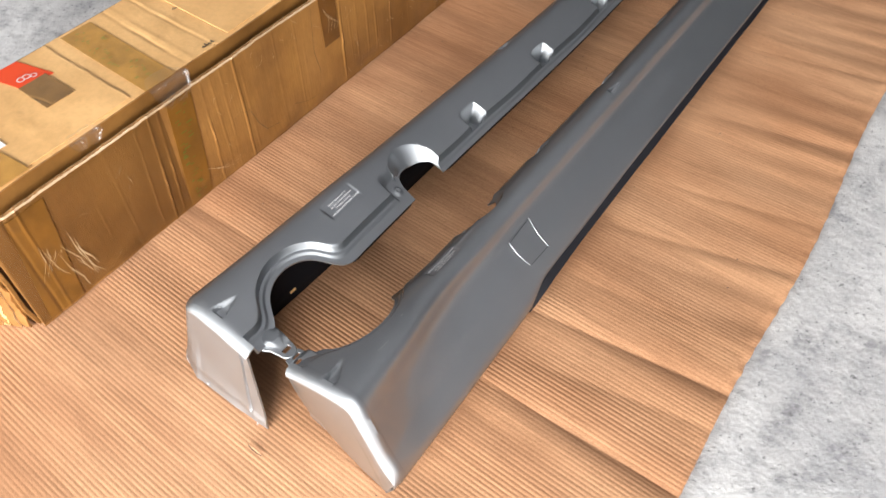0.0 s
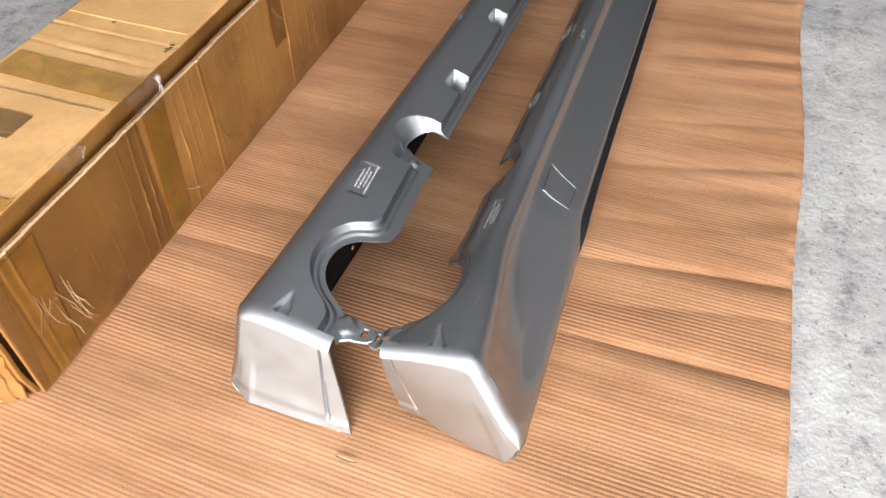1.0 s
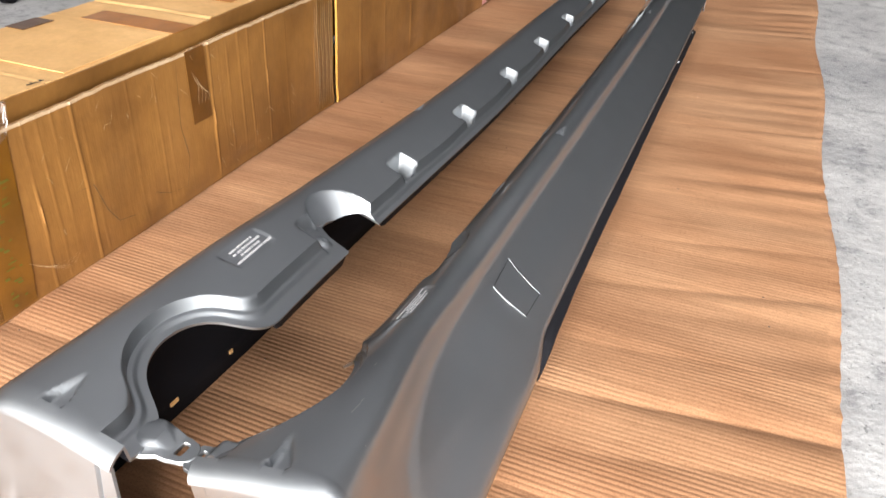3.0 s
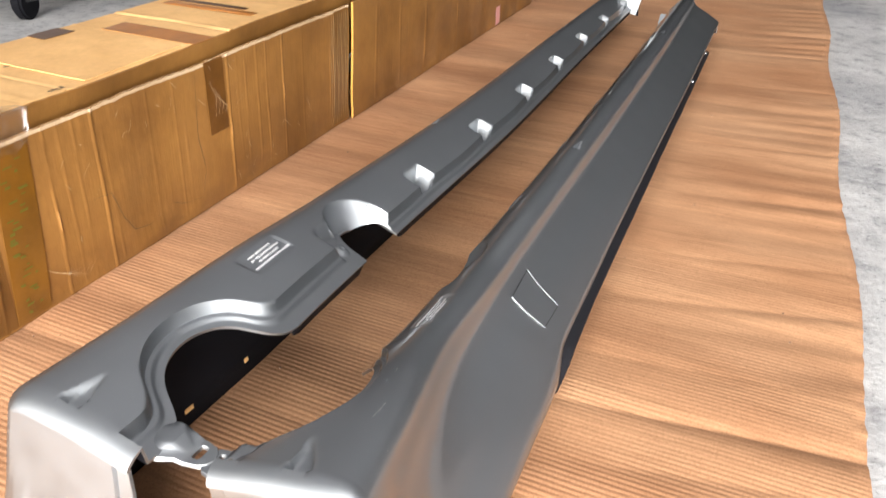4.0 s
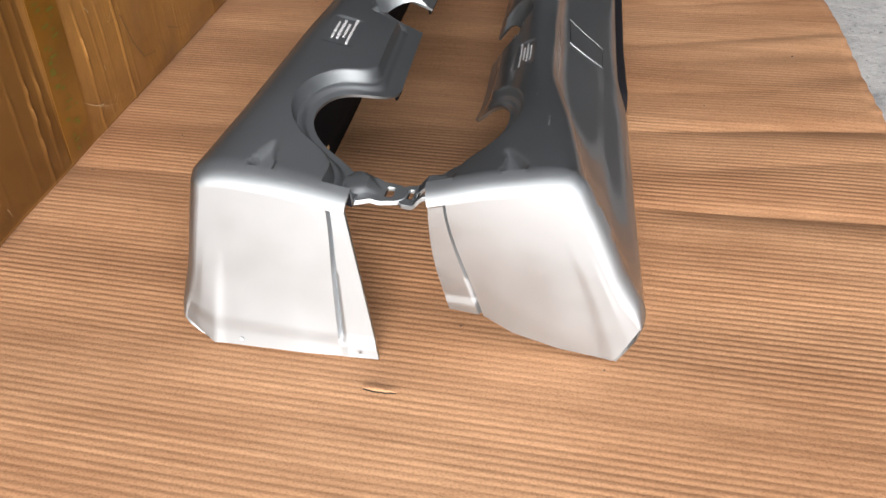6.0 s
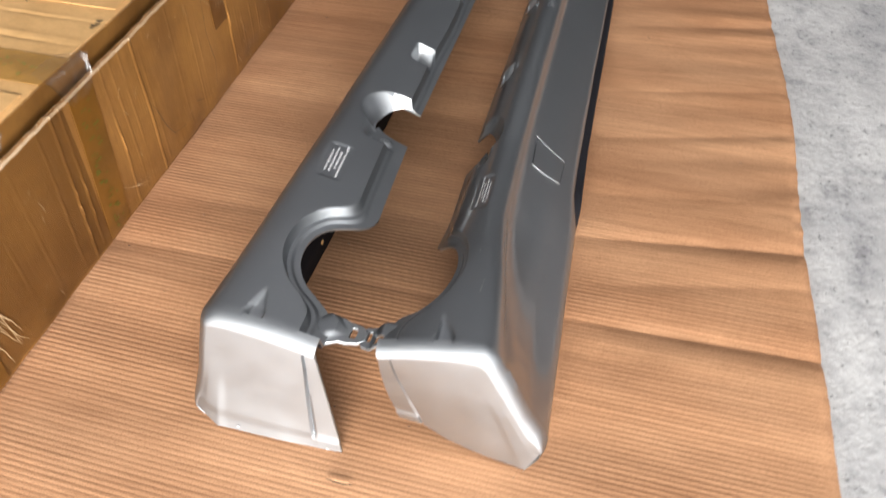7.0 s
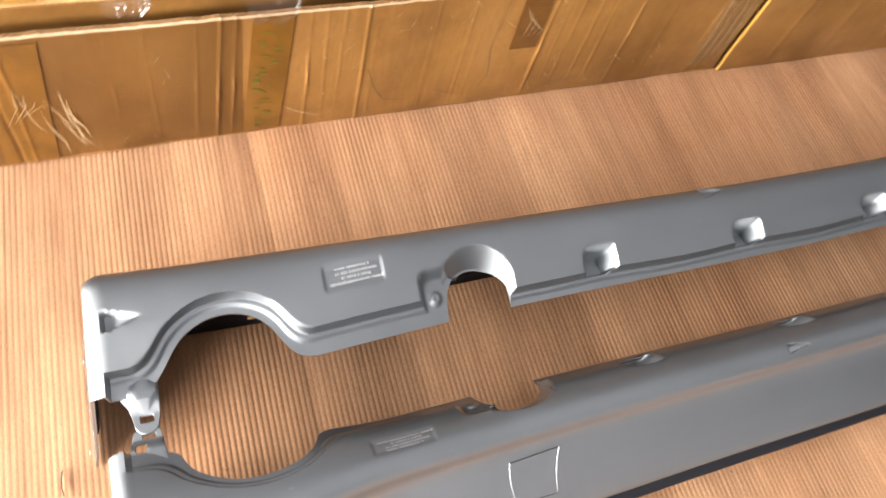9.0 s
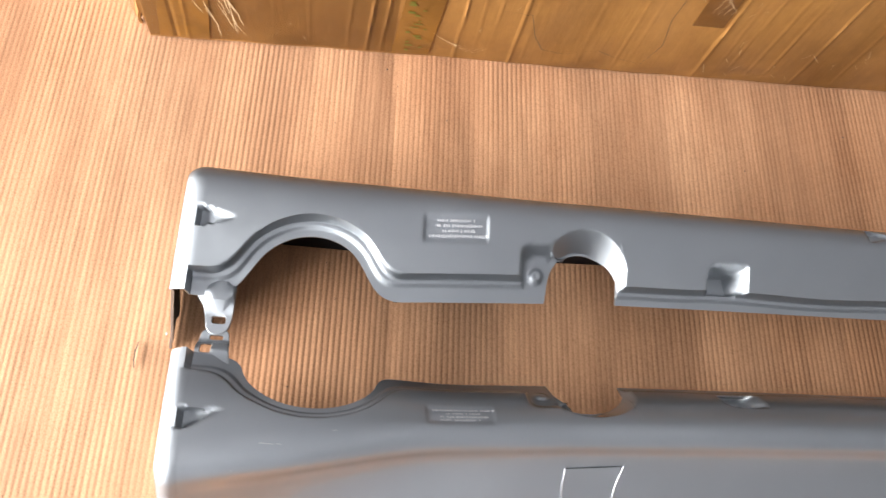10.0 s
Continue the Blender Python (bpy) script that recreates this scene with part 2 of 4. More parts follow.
def sheet_swell(x, y):
    """The folds and ripples of the sheet, stronger towards its free side."""
    right = sheet_right(y)
    free = 0.36 + 0.64 * float(smooth_step(-0.30, -0.10, x))
    z = 0.0
    for at, slope, deep, reach in FOLDS:
        d = (y - at - slope * (x + 0.137)) / reach
        if abs(d) < 5:
            z += deep * (math.exp(-d * d * 0.35) - math.exp(-abs(d) * 2.2))
    edge = float(smooth_step(right - 0.24, right - 0.02, x))
    side = float(smooth_step(-0.34, -0.22, x))
    along = y - 0.2 * (x + 0.137)
    strong = float(smooth_step(0.56, 0.75, y)) * max(0.0, 0.35 + 1.3 * n3(x * 2.0, y * 5, 31))
    ripple = 0.0010 * (0.12 * side + 0.88 * edge) * strong * math.sin(2 * math.pi * along / 0.058 + 7.0 * n3(x * 1.5, y * 3.1, 8))
    ripple += 0.0007 * side * n3(x * 2.2, along * 15, 17)
    return z * free + ripple + 0.0015 * edge + 0.001 * edge * (1 + n3(x * 4, y * 11))


def make_sheet_object():
    ys = np.arange(-0.62, 2.78, PITCH / 6)
    us = np.concatenate([np.linspace(0, 0.6, 10), np.linspace(0.64, 1, 26)])
    rows = []
    for y in ys:
        wave = 1 - (0.5 + 0.5 * math.cos(2 * math.pi * y / PITCH)) ** 2.2
        x1 = sheet_right(y) + 0.0015 * n3(y * 60, 3)
        row = []
        for u in us:
            x = -1.0 + (x1 + 1.0) * u
            yy = y + 0.002 * n3(x * 2.5, y * 2, 5)
            amp = 0.00032 + 0.00016 * float(smooth_step(0.22, 0.36, y)) * float(smooth_step(-0.60, -0.52, x)) * (1 - float(smooth_step(-0.42, -0.30, x))) - 0.00012 * float(smooth_step(-0.4, -0.2, x)) * float(smooth_step(0.42, 0.7, y))
            amp *= max(0.3, 0.85 + 0.8 * n3(x * 5, y * 14, 2))
            row.append((x, yy, -0.0016 + amp * wave + sheet_swell(x, y) + 0.0004 * n3(x * 20, y * 20)))
        rows.append(row)
    v, f = grid(rows)
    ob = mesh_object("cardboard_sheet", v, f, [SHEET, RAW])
    so = ob.modifiers.new("thickness", "SOLIDIFY")
    so.thickness, so.offset = 0.003, -1
    so.material_offset_rim = 1
    return tagged(ob, "brown ribbed corrugated cardboard sheet spread on concrete", "cardboard sheet")


make_sheet_object()


# ---- side skirts ----
def hermite(xs, values, at, monotone=False):
    """Smooth interpolation through stations; values: (stations, ...); at: one place or many."""
    xs, values = np.asarray(xs, float), np.asarray(values, float)
    tail = (1,) * (values.ndim - 1)
    if monotone:
        sec = np.diff(values, axis=0) / np.diff(xs).reshape((-1,) + tail)
        both = sec[1:] * sec[:-1] > 0
        slope = np.concatenate([sec[:1], np.where(both, 2 * sec[1:] * sec[:-1] / np.where(both, sec[1:] + sec[:-1], 1), 0), sec[-1:]])
    else:
        slope = np.gradient(values, xs, axis=0)
    at = np.asarray(at, float)
    k = np.clip(np.searchsorted(xs, at) - 1, 0, len(xs) - 2)
    h = (xs[k + 1] - xs[k]).reshape(at.shape + tail)
    t = np.clip((at - xs[k]) / (xs[k + 1] - xs[k]), 0, 1).reshape(at.shape + tail)
    return ((2 * t**3 - 3 * t**2 + 1) * values[k] + (t**3 - 2 * t**2 + t) * h * slope[k]
            + (-2 * t**3 + 3 * t**2) * values[k + 1] + (t**3 - t**2) * h * slope[k + 1])


def spline(nodes, per=24):
    """A curve through the nodes of one section; also the node number along it."""
    nodes = np.asarray(nodes, float)
    chord = np.concatenate([[0], np.cumsum(np.linalg.norm(np.diff(nodes, axis=0), axis=1) ** 0.6)])
    us = np.linspace(0, len(nodes) - 1, per * (len(nodes) - 1) + 1)
    return us, hermite(chord, nodes, np.interp(us, np.arange(len(nodes)), chord))


def smin(a, b, k):
    h = np.clip(0.5 + 0.5 * (b - a) / k, 0, 1)
    return b + (a - b) * h - k * h * (1 - h)


# along: distance from the front edge of the top; q: distance from the inner edge
MOUTH, SLOT = (0.107, 0.003), (0.361, 0.013)
SLEEVES = [0.513 + 0.2013 * i for i in range(7)]


def cut_distance(s, q, tight=0.0):
    """Below zero where the shell is cut away along its inner edge; tight: by how much the mouth is narrower."""
    d = smin(np.hypot(s - MOUTH[0], q - MOUTH[1]) - 0.0567 + tight, q - 0.0 * s, 0.016 + 4.0 * tight)
    slot = np.maximum(np.hypot(s - SLOT[0] + 0.001, np.maximum(q - SLOT[1], 0)) - 0.0352, -1)
    return np.minimum(d, slot)


def flange_edge(s):
    return 0.012 + 0.007 * smooth_step(0.35, 0.32, s) + 0.001 * np.sin((s - 0.455) * 2 * np.pi / 0.2013) * smooth_step(0.42, 0.5, s)


def flange(s, q, tight=0.0):
    """Below zero on the lowered flange along the inner edge."""
    return smin(np.hypot(s - MOUTH[0], q - MOUTH[1]) - 0.0708 + tight, q - flange_edge(s), 0.02)


def depth(s, q, tight=0.0, step=0.011):
    """How far the moulded details lie below the plain top."""
    edge = flange_edge(s)
    d = step * smooth_step(0.0011, -0.0014, flange(s, q, tight))
    inner = smin(np.hypot(s - MOUTH[0], q - MOUTH[1]) - 0.0645 + tight, q - edge + 0.005, 0.02)
    d = d + 0.003 * smooth_step(0.0015, -0.002, inner)
    slot = np.hypot(s - SLOT[0] + 0.003, np.maximum(q - 0.02, 0))
    pocket = smin(s - 0.2945, 0.049 - q, 0.012)
    d = np.maximum(d, (step + 0.003) * smooth_step(0.0, 0.009, pocket) * smooth_step(0.366, 0.354, s))
    open_side = np.maximum(smooth_step(0.335, 0.362, s), smooth_step(0.032, 0.046, q))
    d = np.maximum(d, 0.028 * np.clip((0.0428 - slot) / 0.0125, 0, 1) * open_side)
    for k, at in enumerate(SLEEVES):
        along = s - at
        inside = smin(along + 0.029, 0.0395 - 0.0015 * k - q, 0.016)
        wall = smooth_step(-0.0005, 0.004, inside)
        rise = np.clip((0.014 - along) / 0.014, 0, 1)
        d = np.maximum(d, (step + (0.009 + 0.5 * np.maximum(q - edge, 0)) * smooth_step(edge - 0.001, edge + 0.004, q)) * wall * rise)
    for at, mid, width, length, deep in ((0.0115, 0.0635, 0.0088, 0.031, 0.0078), (0.665, 0.080, 0.0075, 0.030, 0.008), (1.36, 0.075, 0.0075, 0.030, 0.008)):
        t = (s - at) / length
        half = width * np.clip(1 - t, 0.0, 1)
        d = d + deep * np.clip(1 - t, 0, 1) * smooth_step(-0.07, 0.0, t) * smooth_step(0.0012, -0.0012, np.abs(q - mid) - half) * (t < 1)
    boss = np.hypot(s - 0.3135, q - 0.023)
    d = d - 0.0035 * smooth_step(0.0085, 0.003, boss) + 0.0012 * smooth_step(0.0025, 0.001, boss)
    d = d + 0.0015 * smooth_step(0.001, -0.0015, np.abs(s - 0.2335) - 0.0295) * smooth_step(0.003, -0.006, np.abs(q - 0.0595) - 0.0125)
    return d


class Skirt:
    """A side skirt lying on its outer face's lower edge; out is -1 or 1: the side towards which its outer face looks."""

    def __init__(self, out, y0, stations, nodes, foot, skew, across, lean, paint, far):
        self.out, self.y0, self.stations, self.nodes = out, y0, stations, np.array(nodes, float)
        self.tight, self.step = (0.0043, 0.011) if out < 0 else (0.0, 0.0075)
        self.foot, self.skew, self.across, self.lean, self.paint, self.far = foot, skew, across, lean, paint, far

    def section(self, y):
        us, pts = spline(hermite(self.stations, self.nodes, y, True))
        inner = pts[0, 0]
        wide = 1.1 + (self.across - 1.1) * float(smooth_step(0.01, 0.07, y - self.y0)) if self.across > 1 else 1.0
        return us, pts, wide * (pts[:, 0] - inner) * self.out, inner

    def edge(self, s):
        q = np.linspace(-0.004, 0.09, 380)
        c = cut_distance(s, q, self.tight)
        if not (c < 0).any():
            return 0.0
        i = int(np.nonzero(c < 0)[0][-1])
        if i == len(q) - 1:
            return q[i]
        return max(q[i] + (q[i + 1] - q[i]) * c[i] / (c[i] - c[i + 1]), 0)

    def row(self, y, inset=0.0):
        """Points from the inner edge over the top and down the outer face, and each one's place in the section."""
        s = y - self.y0
        us, pts, q, inner = self.section(y)
        length = np.concatenate([[0], np.cumsum(np.linalg.norm(np.diff(pts, axis=0), axis=1))])
        k4, k6, k7 = (int(np.argmax(us >= n)) for n in (4, 6, 7))
        begin = np.interp(self.edge(s), q[:k4], length[:k4])
        tries = np.linspace(0, 0.085, 340)
        under = np.nonzero(smin(np.hypot(s - MOUTH[0], tries - MOUTH[1]) - 0.0708 + self.tight, tries - flange_edge(s), 0.02) < 0)[0]
        line = np.interp(tries[under[-1]] if len(under) else 0.012, q[:k4], length[:k4])
        line = max(line, begin + 0.004)
        a = np.concatenate([np.linspace(begin, line - 0.0016, 15)[:-1], np.linspace(line - 0.0016, line + 0.0013, 4)[:-1], np.linspace(line + 0.0013, length[k4], 61)[:-1], np.linspace(length[k4], length[k6], 24)[:-1],
                            np.linspace(length[k6], length[k7], 4)])
        x, z = np.interp(a, length, pts[:, 0]), np.interp(a, length, pts[:, 1])
        qq = np.interp(a, length, q)
        tx, tz = np.gradient(x), np.gradient(z)
        n = np.hypot(tx, tz) + 1e-9
        z = z - depth(np.full_like(qq, s), qq, self.tight, self.step) * (np.arange(len(a)) < 78) * (inset == 0)
        if inset:
            fade = inset * np.clip((len(a) - 1 - np.arange(len(a))) / 9, 0.08, 1)
            x, z = x + fade * tz / n * self.out, z - fade * tx / n * self.out
        return np.stack([x, z], 1)

    def place(self, xz, y):
        """Lean of the front end and its skew."""
        fade = 1 - smooth_step(0.0, 0.12, y - self.y0)
        top = self.nodes[0][2][1]
        inner = self.nodes[0][0][0]
        return [(x, y + float(fade) * (-self.lean * (top - z) + self.skew * (x - inner)), max(z, 0.0004)) for x, z in xz]

    def build(self, label):
        root = tagged(new("side_skirt"), label, "side skirt", group="pair of side skirts")
        R = 0.012
        rows = []
        for phi in (90, 78, 66, 54, 42, 30, 15):
            a = radians(phi)
            rows.append(self.place(self.row(self.y0, R * (1 - math.cos(a)) + 1e-6), self.y0 - R * math.sin(a) + R - 0.0055 * math.sin(a)))
        ys = np.concatenate([np.arange(self.y0 + R, self.y0 + 0.78, 0.0016), np.arange(self.y0 + 0.78, self.y0 + self.far, 0.003)])
        for y in ys:
            rows.append(self.place(self.row(y), y))
        yend = self.y0 + self.far
        for phi in (30, 60, 90):
            a = radians(phi)
            rows.append(self.place(self.row(yend, 0.012 * (1 - math.cos(a)) + 1e-6), yend + 0.012 * math.sin(a)))
        last = rows[-1]
        rows.append([(x, y + 0.003, max(z * 0.35, 0.0004)) for x, y, z in last])
        verts, faces = grid(rows)
        # the front panel, spanned between the first row and the floor
        first, n = rows[0], len(rows[0])
        K = 66
        top, side = np.array(first[:K + 1]), np.array(first[K:-3])
        M = len(side) - 1
        foot = np.array([[*p] for p in self.foot])
        left_end, corner, br = foot[0], top[-1], side[-1]
        ta = np.linspace(0, 0.86, len(foot))

        def bottom(a):
            # flat on the sheet, then a chamfer up to the outer corner
            if a <= 0.86:
                return np.array([np.interp(a, ta, foot[:, k]) for k in range(3)])
            u = (a - 0.86) / 0.14
            return foot[-1] * (1 - u) + br * u

        ids = {}
        side_len = np.concatenate([[0], np.cumsum(np.linalg.norm(np.diff(side, axis=0), axis=1))])
        top_len = np.concatenate([[0], np.cumsum(np.linalg.norm(np.diff(top, axis=0), axis=1))])
        gi = int(np.argmin(abs(top_len / top_len[-1] - 0.115)))
        jb = int(np.argmax(side_len / side_len[-1] > 0.9))
        for i in range(K + 1):
            for j in range(M + 1):
                if j == 0:
                    ids[i, j] = i
                    continue
                if i == K:
                    ids[i, j] = K + j
                    continue
                a, b = top_len[i] / top_len[-1], side_len[j] / side_len[-1]
                groove, start = 0.115 + 0.085 * b, top_len[gi] / top_len[-1]
                a = a * groove / start if i <= gi else groove + (a - start) * (1 - groove) / (1 - start)
                left = top[0] * (1 - b) + left_end * b - np.array([0.004 * math.sin(math.pi * b) if self.out > 0 else 0.0, 0, 0])
                flat = (1 - a) * (1 - b) * top[0] + a * (1 - b) * corner + (1 - a) * b * left_end + a * b * br
                p = (flat + max(0, 1 - b / 0.4) ** 2 * (top[i] - (1 - a) * top[0] - a * corner)
                     + max(0, (b - 0.45) / 0.55) ** 2 * (bottom(a) - (1 - a) * left_end - a * br)
                     + (1 - a) ** 2 * (left - (1 - b) * top[0] - b * left_end)
                     + max(0, 1 - (1 - a) / 0.14) ** 2 * (side[j] - (1 - b) * corner - b * br))
                back = (0.0016 if j < jb else 0.0004) if i < gi else 0.0042 if i == gi else 0.0
                if self.out < 0 and j >= jb and i >= gi:
                    back = 0.0008
                back += -0.0006 * smooth_step(0.8, 0.86, a) * smooth_step(0.25, 0.7, b) * (1 - smooth_step(0.93, 1.0, a))
                ids[i, j] = len(verts)
                verts.append((p[0], p[1] + back, max(p[2], 0.0004)))
        for i in range(K):
            for j in range(M):
                faces.append((ids[i, j], ids[i, j + 1], ids[i + 1, j + 1], ids[i + 1, j]))
        if self.out < 0:
            faces = [f[::-1] for f in faces]
        shell = crease(mesh_object("shell", verts, faces, [self.paint, BLACK], root), 0.9)
        so = shell.modifiers.new("wall", "SOLIDIFY")
        so.thickness, so.offset, so.material_offset = 0.0026, -1, 1
        es = shell.modifiers.new("edges", "EDGE_SPLIT")
        es.split_angle = radians(58)
        self.lip(root)
        self.liner(root)
        self.tab(root)
        self.print_lines(root)
        if self.out < 0:
            self.edge_shade(root)
            for rx in (-0.5485, -0.4545):
                bm = bmesh.new()
                bmesh.ops.create_uvsphere(bm, u_segments=10, v_segments=6, radius=0.0016, matrix=Matrix.Translation((rx, 0.1962, 0.0065)) @ Matrix.Diagonal((1, 0.5, 1, 1)))
                part("rivet", bm, PRINT, root)
            bm = box_bm((0.050, 0.0025, 0.046), (0, 0, 0), 0.0008)
            bm.transform(Matrix.Translation((-0.562, 1.97, 0.076)) @ pose(0, 0, 0, -20, 14, 8))
        else:
            y = self.y0 + self.far - 0.012
            x, _, z = self.at_q(y, 0.004)
            bm = box_bm((0.022, 0.0025, 0.026), (0, 0, 0), 0.0008)
            bm.transform(Matrix.Translation((x - 0.008, y, z - 0.010)) @ pose(0, 0, 0, -24, 0, -12))
        part("end_tab", bm, PAINT, root, "small pale end tab")
        return root

    def surface(self, y, u):
        us, pts, q, inner = self.section(y)
        i = int(np.argmax(us >= u))
        return np.array([pts[i, 0], y, pts[i, 1]])

    def at_q(self, y, q, lift=0.0):
        us, pts, qq, inner = self.section(y)
        k = int(np.argmax(us >= 5))
        x, z = np.interp(q, qq[:k], pts[:k, 0]), np.interp(q, qq[:k], pts[:k, 1])
        return (x, y, z - float(depth(np.array([y - self.y0]), np.array([q]), self.tight, self.step)[0]) + lift)

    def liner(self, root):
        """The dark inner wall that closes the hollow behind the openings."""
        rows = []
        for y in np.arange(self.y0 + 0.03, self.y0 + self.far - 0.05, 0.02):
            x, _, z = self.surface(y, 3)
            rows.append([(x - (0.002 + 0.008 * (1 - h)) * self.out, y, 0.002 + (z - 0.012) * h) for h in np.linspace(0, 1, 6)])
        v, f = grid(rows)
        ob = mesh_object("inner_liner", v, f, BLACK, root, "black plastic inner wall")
        if self.out < 0:
            for y, length in ((0.366, 0.011), (0.446, 0.006)):
                x, _, z = self.surface(y, 3)
                part("liner_slot", box_bm((0.002, length, 0.005), (x + 0.0095, y, 0.0175), 0.0006), LID, root, "small pale slot")
        so = ob.modifiers.new("wall", "SOLIDIFY")
        so.thickness, so.offset = 0.0016, 0

    def edge_shade(self, root):
        """A narrow black strip turned down under the inner edge, in place of shade."""
        for a, b in ((0.182, 0.320), (0.404, self.far - 0.06)):
            rows = []
            for s in np.arange(a, b, 0.008):
                x, y, z = self.at_q(self.y0 + s, 0.0012)
                drop = 0.013 * float(smooth_step(a - 0.001, a + 0.012, s)) + 0.001
                rows.append([(x + 0.006 * h * self.out, y, z - 0.0018 - drop * h) for h in (0, 0.35, 0.7, 1)])
            v, f = grid(rows)
            ob = mesh_object("edge_shade", v, f, BLACK, root, "narrow black strip standing in for shade under the edge")
            so = ob.modifiers.new("wall", "SOLIDIFY")
            so.thickness, so.offset = 0.0012, 0

    def lip(self, root):
        rows = []
        o = self.out
        reach = 0.009 if o > 0 else 0.004
        for y in np.arange(self.y0 + (0.296 if o > 0 else 0.305), self.y0 + 1.53, 0.012):
            x, _, z = self.surface(y, 6)
            far = reach * (1 - 0.35 * float(smooth_step(0.4, 1.3, y - self.y0)))
            if o > 0:
                x = min(x, -0.2815)
            w = 0.0008 * n3(y * 14, 1)
            low = max(z - 0.009, 0.012)
            rows.append([(x - 0.006 * o, y, z), (x - 0.0005 * o + w, y, z - 0.003), (x + 0.4 * far * o + w, y, low + 0.004), (x + far * o + w, y, low + 0.002),
                         (x + (far + 0.001) * o + w, y, low + 0.001), (x + far * o + w, y, low), (x - 0.004 * o, y, low - 0.003), (x - 0.012 * o, y, 0.0008)])
        v, f = grid(rows)
        mesh_object("lower_lip", v, f if o < 0 else [g[::-1] for g in f], LIP, root, "black plastic lower lip")
        for s in (1.28, 1.50):
            x, y, z = self.surface(self.y0 + s, 6)
            part("clip", box_bm((0.005, 0.012, 0.006), (x + 0.001 * o, y, z - 0.006), 0.001), PAINT, root)

    def tab(self, root):
        """The overlapping fixing lug at the front of the inner edge."""
        o = self.out
        y = self.y0 + (0.0335 if o < 0 else 0.022)
        x, _, z = self.at_q(y, 0.0)
        if o < 0:
            plates = [([(-0.014, -0.022), (0.0, -0.019), (0.008, -0.0135), (0.018, -0.0108), (0.026, -0.0095), (0.031, -0.006), (0.033, 0.0), (0.031, 0.006),
                        (0.027, 0.0095), (0.018, 0.0115), (0.006, 0.0125), (-0.004, 0.013), (-0.014, 0.013)], (0.0195, 0.0008), (0.0032, 0.0058))]
        else:
            plates = [([(-0.012, -0.013), (0.0125, -0.012), (0.0125, 0.014), (-0.012, 0.018)], (0.0062, -0.004), (0.0045, 0.0045)),
                      ([(0.0125, -0.012), (0.022, -0.010), (0.027, -0.004), (0.027, 0.007), (0.022, 0.012), (0.0125, 0.014)], (0.0175, 0.0025), (0.002, 0.0055))]
        drop = -0.004 if o < 0 else -0.010
        for outline, mid, half in plates:
            n = 56
            outer, hole = [], []
            edge = [Vector(p) for p in outline]
            for k in range(n):
                a = 2 * math.pi * k / n + 0.01
                d = Vector((math.cos(a), math.sin(a)))
                best = 0.0
                for p, r in zip(edge, edge[1:] + edge[:1]):
                    hit = geometry.intersect_line_line_2d(Vector(mid), Vector(mid) + d * 0.1, p, r)
                    if hit:
                        best = max(best, (hit - Vector(mid)).length)
                outer.append(Vector(mid) + d * best)
                m = (abs(d.x / half[0]) ** 5 + abs(d.y / half[1]) ** 5) ** -0.2
                hole.append(Vector(mid) + d * m)
            bm = bmesh.new()
            def ring(fac, dz):
                made = []
                for p, h in zip(outer, hole):
                    w = h + (p - h) * fac
                    r = math.hypot(w.x + 0.004, w.y * 0.8)
                    bend = drop * float(smooth_step(0.004, 0.016, w.x)) + (0.0045 * float(smooth_step(0.013, 0.0085, r)) if o < 0 else 0)
                    made.append(bm.verts.new((x - o * w.x, y + w.y, z - 0.001 + bend + dz)))
                return made
            steps = (0, 0.06, 0.2, 0.4, 0.6, 0.8, 0.95, 1)
            loops = [ring(f, -0.0035) for f in steps] + [ring(f, -0.0005 if f in (0, 1) else 0.0) for f in steps[::-1]]
            for a, b in zip(loops, loops[1:] + loops[:1]):
                for k in range(n):
                    bm.faces.new((a[k], a[(k + 1) % n], b[(k + 1) % n], b[k])).smooth = True
            bmesh.ops.recalc_face_normals(bm, faces=bm.faces)
            crease(part("mounting_tab", bm, self.paint, root, "grey moulded tab with a slotted hole"), 0.6)

    def print_lines(self, root):
        """Raised lettering on the plate, too small to read."""
        rng = random.Random(4)
        verts, faces = [], []
        for line, (a, b) in enumerate(((0.209, 0.262), (0.221, 0.250), (0.212, 0.257), (0.216, 0.251))):
            q = 0.0525 + 0.0047 * line
            s = a
            while s < b:
                w = rng.uniform(0.0014, 0.0023)
                if rng.random() < 0.85:
                    k = len(verts)
                    h = rng.uniform(0.0008, 0.0013)
                    for ds, dq in ((0, -h), (w * 0.58, -h), (w * 0.58, h), (0, h)):
                        verts.append(self.at_q(self.y0 + s + ds, q + dq, 0.0007))
                    for ds, dq in ((0, -h), (w * 0.58, -h), (w * 0.58, h), (0, h)):
                        verts.append(self.at_q(self.y0 + s + ds, q + dq, -0.0002))
                    faces += [(k, k + 1, k + 2, k + 3), (k, k + 4, k + 5, k + 1), (k + 1, k + 5, k + 6, k + 2),
                              (k + 2, k + 6, k + 7, k + 3), (k + 3, k + 7, k + 4, k)]
                s += w
        if self.out > 0:
            for s, q, length, skew in ((0.073, 0.112, 0.011, 0.0), (0.086, 0.111, 0.004, 0.1), (0.048, 0.138, 0.007, 0.25), (0.128, 0.09, 0.004, -0.2)):
                edge = [self.at_q(self.y0 + s + ds, q + dq + skew * ds, 0.0005) for ds, dq in ((0, -0.0004), (length, -0.0003), (length, 0.0003), (0, 0.0004))]
                mesh_object("scratch", edge, [(0, 1, 2, 3)], PRINT, root)
        tagged(mesh_object("raised_print", verts, faces, PRINT, root, smooth=False), "rows of tiny pale raised print", kind="stuff")


